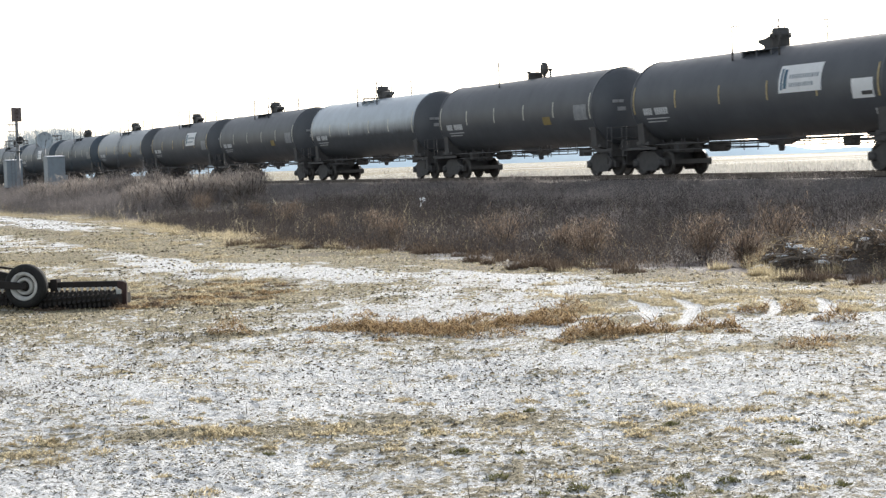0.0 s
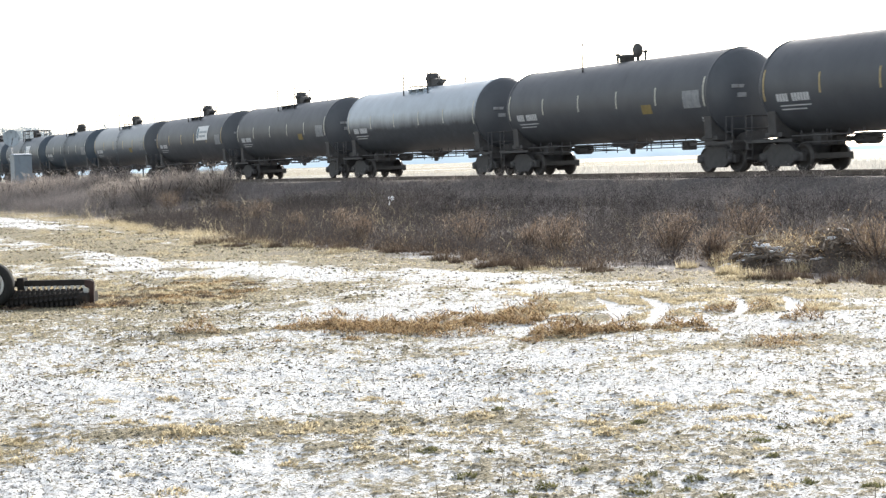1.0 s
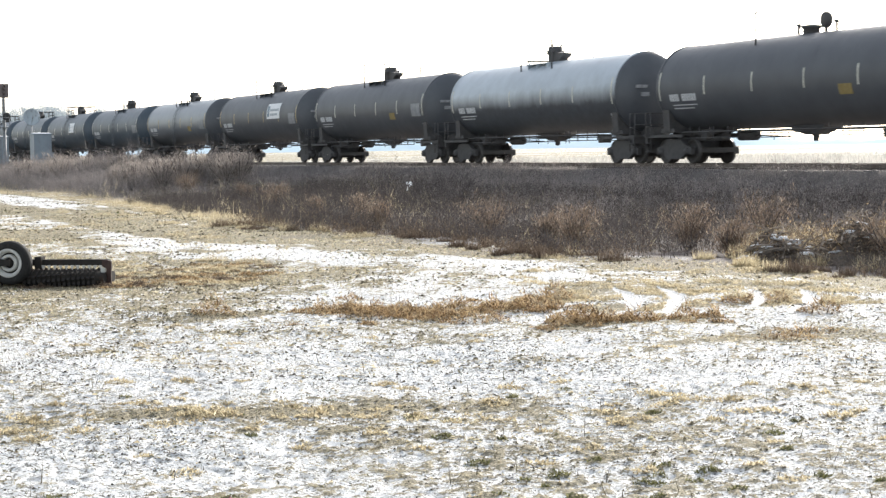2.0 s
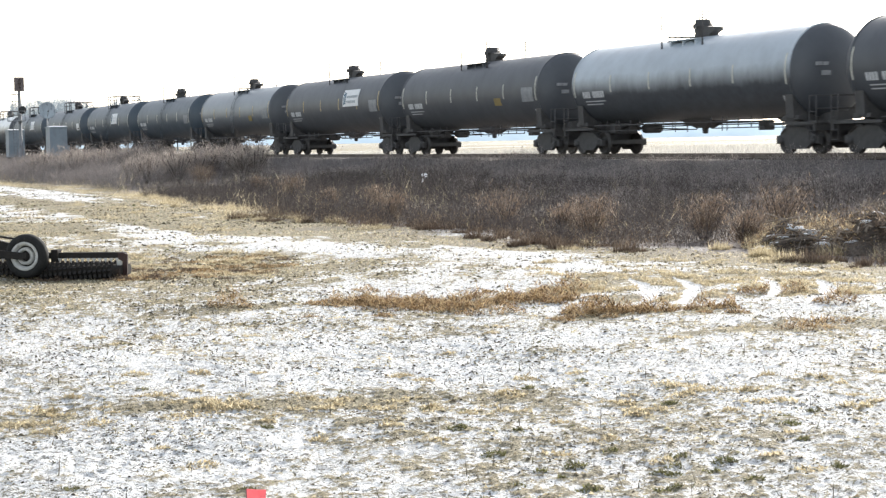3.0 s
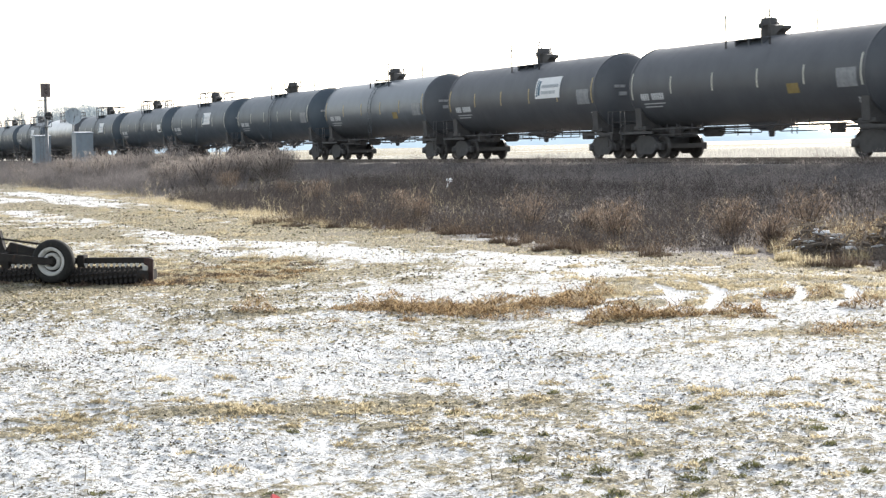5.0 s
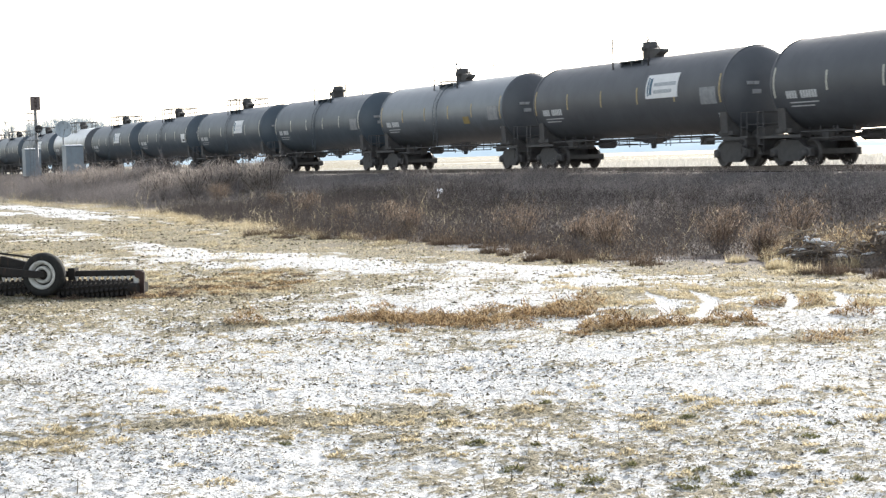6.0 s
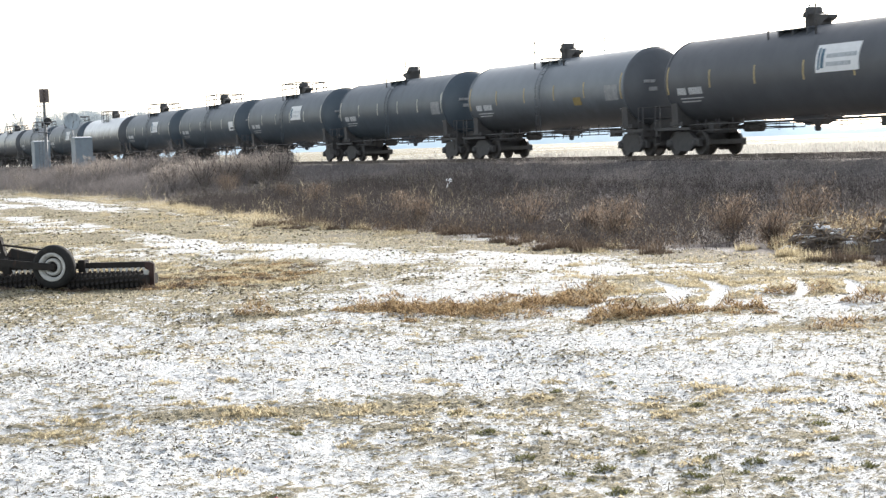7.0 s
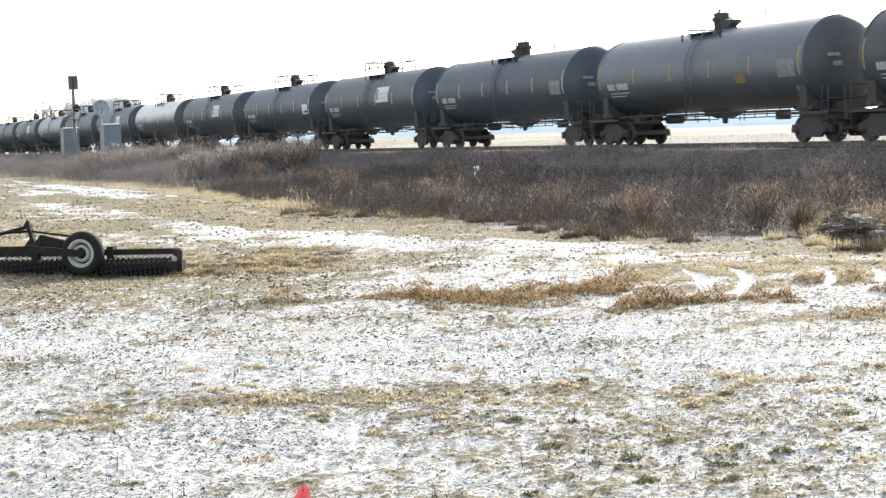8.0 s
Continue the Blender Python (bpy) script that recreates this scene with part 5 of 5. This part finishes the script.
def build_signal():
    sig = new("railway_signal")
    s, q = 160.0, 29.5
    g = float(ground_height(np.array([s]), np.array([q]))[0])
    sig.matrix_basis = pose(*place(s, q, g), 0, 0, CAR_TURN)    # local x faces down the line to the camera
    H = 8.17 - g
    bm = bmesh.new()
    turned(bm, [(-0.05, 0.0), (-0.05, 0.30), (0.25, 0.30), (0.25, 0.17), (H - 1.6, 0.15), (H - 0.4, 0.13), (H + 0.3, 0.13), (H + 0.3, 0.0)], "Z", 16)
    part("mast", fixed_normals(bm), ALUMINIUM, sig)
    bm = bmesh.new()
    vs = box(bm, 0.10, 0.20, -0.46, 0.46, H - 0.65, H + 0.65, bevel=0.04)
    bmesh.ops.bevel(bm, geom=[e for e in bm.edges if abs(e.verts[0].co.y - e.verts[1].co.y) < 1e-4 and abs(e.verts[0].co.z - e.verts[1].co.z) < 1e-4 and e.calc_length() > 0.02], offset=0.1, segments=3, affect="EDGES")
    head = part("signal_head", fixed_normals(bm), SIGNAL_RUST, sig, "weathered brown signal backboard")
    for z in (-0.36, 0, 0.36):
        bm = bmesh.new()
        turned(bm, [(0.2, 0.0), (0.2, 0.15), (0.42, 0.16), (0.42, 0.145), (0.24, 0.13), (0.24, 0.0)], "X", 18, (0, 0, H + z))
        part("hood", fixed_normals(bm), SIGNAL_RUST, head)
    bm = bmesh.new()
    turned(bm, [(0.12, 0.0), (0.12, 0.36), (0.18, 0.36), (0.18, 0.0)], "X", 24, (0, 0.22, H - 2.4))
    box(bm, 0.0, 0.12, 0.0, 0.3, H - 2.5, H - 2.3)
    low = part("signal_target", fixed_normals(bm), SIGNAL_BLACK, sig, "round black lower signal target")
    bm = bmesh.new()
    box(bm, 0.17, 0.45, 0.08, 0.36, H - 2.75, H - 2.05, bevel=0.03)
    part("hood", bm, SIGNAL_BLACK, low)
    for z in (H - 0.95, H - 2.9, H - 1.6):
        bm = bmesh.new()
        box(bm, -0.25, 0.35, -0.85, 0.1, z, z + 0.05)
        rod(bm, (0.3, -0.82, z), (0.3, -0.82, z + 0.35), 0.02)
        part("step_platform", bm, ALUMINIUM, sig)
    for y in (-0.62, -0.32):
        bm = bmesh.new()
        rod(bm, (-0.1, y, 0.1), (-0.1, y, H - 0.2), 0.022)
        part("ladder_rail", bm, ALUMINIUM, sig)
    for k in range(24):
        bm = bmesh.new()
        rod(bm, (-0.1, -0.62, 0.3 + k * 0.3), (-0.1, -0.32, 0.3 + k * 0.3), 0.016)
        part("rung", bm, ALUMINIUM, sig)
    bm = bmesh.new()
    for z in (H - 3.4, H - 2.5):
        rod(bm, (-0.3, -1.1, z), (0.5, -1.1, z), 0.025)
        rod(bm, (0.5, -1.1, z), (0.5, 0.4, z), 0.025)
    for x, y in ((-0.3, -1.1), (0.5, -1.1), (0.5, 0.4)):
        rod(bm, (x, y, H - 3.4), (x, y, H - 2.5), 0.025)
    box(bm, -0.3, 0.5, -1.1, 0.4, H - 3.45, H - 3.4)
    part("guard_rail", bm, ALUMINIUM, sig)
    tagged(sig, "grey railway signal mast with a brown backboard, black target", "railway signal")


def build_cabinet(s, q, extra):
    cab = new("equipment_cabinet")
    g = float(ground_height(np.array([s]), np.array([q]))[0])
    cab.matrix_basis = pose(*place(s, q, g), 0, 0, CAR_TURN)
    top = 3.96 - g
    bm = bmesh.new()
    box(bm, -0.85, 0.85, -0.74, 0.74, 0.75, top - 0.1, bevel=0.03)
    body = part("body", bm, CABINET, cab)
    bm = bmesh.new()
    prism(bm, [(-0.92, top - 0.1), (0.92, top - 0.1), (0.92, top - 0.04), (0, top + 0.02), (-0.92, top - 0.04)], -0.80, 0.80)
    part("roof", fixed_normals(bm), CABINET, cab, "snow-dusted overhanging roof")
    bm = bmesh.new()
    prism(bm, [(-0.88, top - 0.03), (0.88, top - 0.03), (0.8, top + 0.02), (0, top + 0.07), (-0.8, top + 0.02)], -0.7, 0.7)
    part("snow_cap", fixed_normals(bm), SNOW, cab)
    bm = bmesh.new()
    box(bm, 0.85, 0.875, -0.45, 0.45, 0.9, top - 0.3, bevel=0.008)
    door = part("door", bm, CABINET, cab)
    bm = bmesh.new()
    box(bm, 0.875, 0.91, 0.30, 0.36, 1.3, 1.5)
    part("handle", bm, ALUMINIUM, door)
    for x in (-0.7, 0.7):
        for y in (-0.55, 0.55):
            bm = bmesh.new()
            box(bm, x - 0.08, x + 0.08, y - 0.08, y + 0.08, -0.1, 0.78)
            part("leg", bm, IRON, cab)
    if extra:
        bm = bmesh.new()
        box(bm, 0.3, 0.75, 0.68, 0.95, 0.9, 1.75, bevel=0.02)
        part("meter_box", bm, CABINET, cab)
    tagged(cab, "pale grey metal equipment cabinet on legs beside the track", "cabinet", "equipment cabinets")


def build_dish():
    dish = new("satellite_dish")
    s, q = 147.4, 29.5
    g = float(ground_height(np.array([s]), np.array([q]))[0])
    dish.matrix_basis = pose(*place(s, q, g), 0, 0, CAR_TURN)
    H, R = 5.45 - g, 0.72
    bm = bmesh.new()
    turned(bm, [(0.05 + 0.16 * (k / 6) ** 2, R * k / 6) for k in range(7)] + [(0.20, R + 0.015), (0.17, R)] + [(0.02 + 0.15 * (k / 6) ** 2, R * k / 6) for k in range(5, -1, -1)], "X", 36, (0, 0, H))
    part("reflector", fixed_normals(bm), painted("pale_blue_grey_dish", (0.36, 0.42, 0.46), (0.46, 0.52, 0.56), 0.5, 2.0), dish, "pale round reflector")
    bm = bmesh.new()
    rod(bm, (-0.08, 0, -0.1), (-0.08, 0, H + 0.1), 0.07, 10)
    box(bm, -0.1, 0.03, -0.12, 0.12, H - 0.14, H + 0.14, bevel=0.02)
    part("mast", bm, ALUMINIUM, dish)
    bm = bmesh.new()
    rod(bm, (0.12, 0, H - 0.6), (0.62, 0, H - 0.12), 0.025, 6)
    rod(bm, (0.56, 0, H - 0.12), (0.68, 0, H - 0.04), 0.06, 8)
    part("feed_arm", bm, ALUMINIUM, dish)
    tagged(dish, "pale round dish on a mast beside the grey cabinet", "satellite dish")


build_dish()
build_signal()
build_cabinet(162.8, 29.5, False)
build_cabinet(143.7, 29.5, True)

# ---- farm implement ----
OLD_IRON = painted("black_farm_iron", (0.014, 0.013, 0.012), (0.028, 0.024, 0.021), 0.88, 5.0, grime=(0.07, 0.04, 0.028))
RED_RUST = painted("rusty_red_paint", (0.025, 0.013, 0.012), (0.055, 0.022, 0.018), 0.65, 6.0, grime=(0.07, 0.045, 0.03))
RUBBER = painted("old_tyre_rubber", (0.012, 0.012, 0.012), (0.022, 0.022, 0.021), 0.9, 7.0)
RIM_WHITE = painted("chalky_white_rim", (0.42, 0.42, 0.40), (0.6, 0.6, 0.57), 0.6, 6.0, grime=(0.2, 0.17, 0.14))
# pale tone that stands in for bright ground showing below the beam
GAP_BRIGHT = painted("bright_gap_tone", (0.45, 0.44, 0.42), (0.65, 0.64, 0.62), 0.45, 9.0, metal=0.2)


def build_implement():
    tool = new("soil_pulverizer")
    tool.matrix_basis = pose(-6.69, 27.81, 0.0, 0, 0, math.degrees(math.atan2(-0.35, 1.8)))
    R = 0.36
    bm = bmesh.new()
    turned(bm, [(-0.10, 0.235), (-0.115, 0.26), (-0.115, 0.31), (-0.085, 0.345), (-0.03, 0.36), (0.03, 0.36), (0.085, 0.345), (0.115, 0.31), (0.115, 0.26), (0.10, 0.235)], "Y", 36)
    m = pose(0, -0.34, R)
    wheel = part("wheel", fixed_normals(bm), RUBBER, tool, "worn black rubber tyre", m)
    bm = bmesh.new()
    turned(bm, [(0.09, 0.24), (-0.09, 0.24), (-0.112, 0.235), (-0.10, 0.185), (-0.06, 0.178), (-0.06, 0.172), (0.0, 0.172)], "Y", 36)
    part("rim", fixed_normals(bm), RIM_WHITE, wheel, "chalky white wheel rim")
    bm = bmesh.new()
    turned(bm, [(-0.02, 0.0), (-0.02, 0.173), (0.0, 0.173)], "Y", 32)
    part("wheel_well", fixed_normals(bm), OLD_IRON, wheel)
    bm = bmesh.new()
    turned(bm, [(-0.02, 0.145), (-0.085, 0.14), (-0.10, 0.12), (-0.085, 0.09), (-0.02, 0.085)], "Y", 32)
    part("disc", fixed_normals(bm), RIM_WHITE, wheel, "chalky white wheel disc")
    bm = bmesh.new()
    turned(bm, [(-0.12, 0.0), (-0.12, 0.05), (-0.06, 0.075), (0.3, 0.075), (0.3, 0.0)], "Y", 18)
    part("hub", fixed_normals(bm), OLD_IRON, wheel)
    # main beams
    bm = bmesh.new()
    box(bm, 0.10, 1.57, -0.04, 0.06, 0.29, 0.392, bevel=0.012)
    box(bm, 0.30, 0.42, -0.09, 0.09, 0.24, 0.44, bevel=0.01)
    part("outer_beam", bm, OLD_IRON, tool)
    bm = bmesh.new()
    box(bm, -2.3, 0.10, -0.06, 0.08, 0.285, 0.47, bevel=0.012)
    box(bm, -1.05, -0.91, -0.11, 0.11, 0.15, 0.52, bevel=0.01)
    part("inner_beam", bm, OLD_IRON, tool)
    bm = bmesh.new()
    prism(bm, [(1.47, 0.285), (1.55, 0.24), (1.53, -0.01), (1.62, -0.01), (1.63, 0.36), (1.56, 0.385), (1.47, 0.385)], -0.09, -0.05)
    part("end_plate", fixed_normals(bm), RED_RUST, tool, "rusty red end plate")
    bm = bmesh.new()
    box(bm, 1.46, 1.54, -0.14, -0.08, 0.18, 0.26, bevel=0.02)
    part("bearing", bm, RIM_WHITE, tool)
    # toothed rollers
    ring = bmesh.new()
    teeth = 9
    prof = []
    for k in range(teeth * 2):
        a = math.pi * k / teeth
        prof.append((0.15 if k % 2 else 0.105, a))
    va = [ring.verts.new((-0.024, r * math.cos(a), r * math.sin(a))) for r, a in prof]
    vb = [ring.verts.new((0.024, r * math.cos(a), r * math.sin(a))) for r, a in prof]
    ring.faces.new(va)
    ring.faces.new(vb[::-1])
    for k in range(len(va)):
        ring.faces.new((va[k], vb[k], vb[(k + 1) % len(va)], va[(k + 1) % len(va)]))
    fixed_normals(ring)
    me = bpy.data.meshes.new("toothed_ring")
    ring.to_mesh(me)
    ring.free()
    me.materials.append(OLD_IRON)
    for row, y in enumerate((-0.20, 0.18)):
        k = 0
        x = -2.25
        while x < 1.48:
            if abs(x) > 0.16 or row:
                part("toothed_ring", me, None, tool, m=pose(x, y, 0.09, (k * 37) % 40))
            x += 0.085
            k += 1
        bm = bmesh.new()
        rod(bm, (-2.3, y, 0.10), (1.56, y, 0.10), 0.09, 14)
        part("shaft", bm, OLD_IRON, tool)
    # pale wedges under the beam, added for bright ground seen through its gaps
    bm = bmesh.new()
    prism(bm, [(-0.03, 0.30), (0.03, 0.30), (0.0, 0.225)], -0.085, -0.065)
    gap_wedge = bpy.data.meshes.new("bright_gap_wedge")
    fixed_normals(bm).to_mesh(gap_wedge)
    bm.free()
    gap_wedge.materials.append(GAP_BRIGHT)
    for k in range(40):
        x = -2.25 + 0.1 * k
        if abs(x) > 0.40 and abs(x + 0.98) > 0.1 and x < 1.46:
            part("bright_gap_wedge", gap_wedge, None, tool, m=pose(x, 0, 0))
    # hitch tower, braces, axle arm
    bm = bmesh.new()
    prism(bm, [(-1.21, 0.44), (-0.95, 0.44), (-1.03, 0.62), (-1.09, 0.86), (-1.16, 0.84), (-1.09, 0.60)], -0.05, 0.05)
    rod(bm, (-1.18, 0, 0.80), (-1.12, 0, 0.90), 0.035)
    part("hitch_tower", fixed_normals(bm), OLD_IRON, tool)
    bm = bmesh.new()
    prism(bm, [(-1.05, 0.46), (-0.02, 0.46), (-0.02, 0.52), (-0.40, 0.54), (-0.90, 0.66)], -0.04, 0.04)
    part("gusset", fixed_normals(bm), OLD_IRON, tool)
    for a, b, r in (((-1.11, 0.0, 0.80), (-2.2, 0.0, 0.56), 0.03), ((-1.14, 0.05, 0.72), (-2.2, 0.1, 0.66), 0.022), ((-1.09, 0.0, 0.72), (-0.25, -0.1, 0.62), 0.018)):
        bm = bmesh.new()
        rod(bm, a, b, r, 8)
        part("brace", bm, OLD_IRON, tool)
    bm = bmesh.new()
    prism(bm, [(-0.95, 0.52), (-0.95, 0.40), (-0.10, 0.31), (0.06, 0.33), (0.06, 0.41), (-0.10, 0.43)], -0.50, -0.46)
    box(bm, -0.95, -0.87, -0.50, 0.0, 0.40, 0.50, bevel=0.01)
    box(bm, -0.34, -0.24, -0.30, 0.0, 0.32, 0.46, bevel=0.01)
    part("axle_arm", bm, OLD_IRON, tool)
    tagged(tool, "rusty black toothed soil pulverizer with a white-rimmed wheel", "farm implement")


build_implement()

# ---- marker flag ----
FLAG_RED = island_coloured("pink_red_flag_plastic", [(0.0, (0.90, 0.26, 0.28)), (1.0, (0.93, 0.32, 0.34))], 0.45, 0.4)
FLAG_TOP, STRIP = 0.462, 0.032
FLAG_STRIPS = []


def build_flag():
    """A small flag on a wire, in three stiff strips that swing one on the other."""
    flag = new("marker_flag")
    flag.matrix_basis = pose(-0.948, 7.95, 0.0)
    bm = bmesh.new()
    rod(bm, (0, 0, -0.05), (0.004, 0, 0.25), 0.0022, 6)
    rod(bm, (0.004, 0, 0.25), (0, 0, FLAG_TOP + 0.004), 0.0022, 6)
    part("wire_stake", bm, STEEL, flag, "thin bent wire stake")
    for k in range(3):
        bm = bmesh.new()
        box(bm, 0, STRIP + 0.001, -0.0008, 0.0008, -0.10, 0, bevel=0.0004)
        FLAG_STRIPS.append(part("flag_strip", bm, FLAG_RED, flag))
    tagged(flag, "small pink-red plastic marker flag fluttering on a wire stake", "marker flag")


def flag_poses(heading, droop):
    """Where the three strips are when the flag points that way (degrees from +x) and hangs by that much."""
    at, out = Vector((0, 0, FLAG_TOP)), []
    for k in range(3):
        m = Matrix.Translation(at) @ pose(0, 0, 0, 0, droop * (0.7 + 0.25 * k), heading + 14 * (k - 1))
        out.append(m)
        at = m @ Vector((STRIP, 0, 0))
    return out


build_flag()

# ---- distant bare trees ----
def bare_tree(seed, height):
    r = np.random.RandomState(seed)
    tree = new("tree")
    bm = bmesh.new()
    limbs = []

    def limb(a, d, length, rad, depth):
        b = a + d * length
        limbs.append((a, b, rad, depth))
        if depth == 3:
            return
        for k in range((6, 5, 5)[depth]):
            f = 0.35 + 0.65 * (k + r.rand()) / (6, 5, 5)[depth]
            nd = (d + Vector(r.randn(3).tolist()) * (0.55 + 0.1 * depth) + Vector((0, 0, 0.16))).normalized()
            limb(a + d * length * f, nd, length * (0.5 + 0.2 * r.rand()), rad * 0.5, depth + 1)
    limb(Vector((0, 0, -0.3)), Vector((0.03 * r.randn(), 0.03 * r.randn(), 1)).normalized(), height * 0.48, height * 0.016, 0)
    for a, b, rad, depth in limbs:
        if depth < 2:
            rod(bm, a, b, rad, 5)
    part("trunk", bm, HAZED_TWIG, tree)
    ends = [(a, b) for a, b, rad, depth in limbs if depth >= 2]
    base, tip, w = [], [], []
    for a, b in ends:
        base.append(a), tip.append(b), w.append(0.06)
        for _ in range(30):
            f = r.rand()
            p = a.lerp(b, f)
            d = ((b - a).normalized() + Vector((r.randn() * 0.7, r.randn() * 0.7, 0.3 + r.randn() * 0.5))).normalized()
            base.append(p), tip.append(p + d * height * (0.02 + 0.045 * r.rand())), w.append(0.05)
    v = blades(np.array([tuple(p) for p in base]), np.array([tuple(p) for p in tip]), np.array(w))
    part("crown", quick_mesh("crown", v, np.arange(len(v)).reshape(-1, 3), HAZED_TWIG), None, tree)
    return tagged(tree, "leafless tree in the distant treeline, coloured pale for haze", "tree", "distant treeline")


def build_trees():
    r = random.Random(8)
    kinds = [bare_tree(k, h) for k, h in ((1, 14.5), (2, 13.0), (3, 15.5), (4, 12.0), (5, 14.0))]
    spots = []
    for k in range(26):
        az = -15.2 + 8.0 * k / 25 + r.uniform(-0.2, 0.2)
        dist = r.uniform(400, 500)
        spots.append((dist * math.sin(radians(az)), dist * math.cos(radians(az))))
    for k, (x, y) in enumerate(spots):
        q = x * ACROSS.x + y * ACROSS.y
        s = x * ALONG.x + y * ALONG.y
        m = pose(x, y, float(ground_height(np.array([s]), np.array([q]))[0]), 0, 0, r.uniform(0, 360))
        if k < len(kinds):
            kinds[k].matrix_basis = m
        else:
            copy_thing(kinds[k % len(kinds)], m)


build_trees()


def build_far_woods():
    """A continuous hazy band of bare crowns behind the single trees."""
    n = 240000
    az = np.radians(-14.2 + 7.4 * rng.rand(n))
    dist = 470 + 90 * rng.rand(n)
    x, y = dist * np.sin(az), dist * np.cos(az)
    crown = 6.5 + 7.0 * smooth_noise(x, y * 0.3, 6.0, 81) + 5.5 * smooth_noise(x, y * 0.3, 26.0, 82)
    z = 1.0 + crown * (0.35 + 0.65 * rng.rand(n) ** 0.7)
    base = np.stack([x, y, z], 1)
    tip = base + lean(n, 0.0, 2.0) * (0.4 + 0.7 * rng.rand(n))[:, None]
    stuff("far_woods", blades(base, tip, 0.07 + 0.05 * rng.rand(n)), HAZED_TWIG, "hazy grey band of bare woodland in the distance", "woods")


build_far_woods()


# ---- far hills ----
def build_hills():
    """A low wooded ridge on the horizon, its haze put into blue colour and glow."""
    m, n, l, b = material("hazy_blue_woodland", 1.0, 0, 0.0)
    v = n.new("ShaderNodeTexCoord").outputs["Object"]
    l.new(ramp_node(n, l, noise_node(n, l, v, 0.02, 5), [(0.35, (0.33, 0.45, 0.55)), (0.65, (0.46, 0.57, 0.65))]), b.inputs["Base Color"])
    b.inputs["Emission Color"].default_value, b.inputs["Emission Strength"].default_value = (0.82, 0.94, 1.0, 1), 0.23   # added glow stands in for airlight of the far distance
    bm = bmesh.new()
    rows = []
    for k in range(181):
        a = radians(-60 + 120 * k / 180)
        top = float(np.interp(math.degrees(a), [10.5, 12.5], [20, 7])) + 5 * noise.noise((k * 0.06, 0, 0)) + 2.5 * noise.noise((k * 0.7, 4, 0))
        rows.append([bm.verts.new((r_ * math.sin(a), r_ * math.cos(a), z)) for r_, z in ((1750, -2), (1800, top * 0.8), (1850, top), (2100, -2))])
    for r0, r1 in zip(rows, rows[1:]):
        for k in range(3):
            bm.faces.new((r0[k], r0[k + 1], r1[k + 1], r1[k])).smooth = True
    tagged(part("backdrop", fixed_normals(bm), m, None, "low wooded ridge along the horizon, glowing pale blue for haze"), category="hills", kind="structure")


build_hills()


# ---- movement ----
def motions():
    for car, s0 in CARS:
        walk(car, [(t, pose(*place(s0 - SPEED * t, TRACK_Q, RAIL_Z), 0, 0, CAR_TURN)) for t in (0.0, 2.0, 4.0, 6.0, 8.0)])
    wind = [(0.0, 15, 15), (0.7, 60, 30), (1.4, 20, 10), (2.2, 70, 40), (3.0, 4, 4), (3.5, 78, 30), (4.2, 35, 52), (4.6, 40, 48), (5.3, 70, 20), (6.0, 10, 15), (6.7, 55, 45), (7.4, 62, 58), (7.7, 74, 50), (8.0, 55, 56)]
    for k, strip in enumerate(FLAG_STRIPS):
        walk(strip, [(t, flag_poses(heading, droop)[k]) for t, heading, droop in wind])
    step = 2 / FPS
    turn = math.degrees(SPEED / 0.457)
    for ob, x in WHEELSETS:
        walk(ob, [(k * step, pose(x, 0, 0.457, 0, (k * step * turn) % 360, 0)) for k in range(121)])


motions()
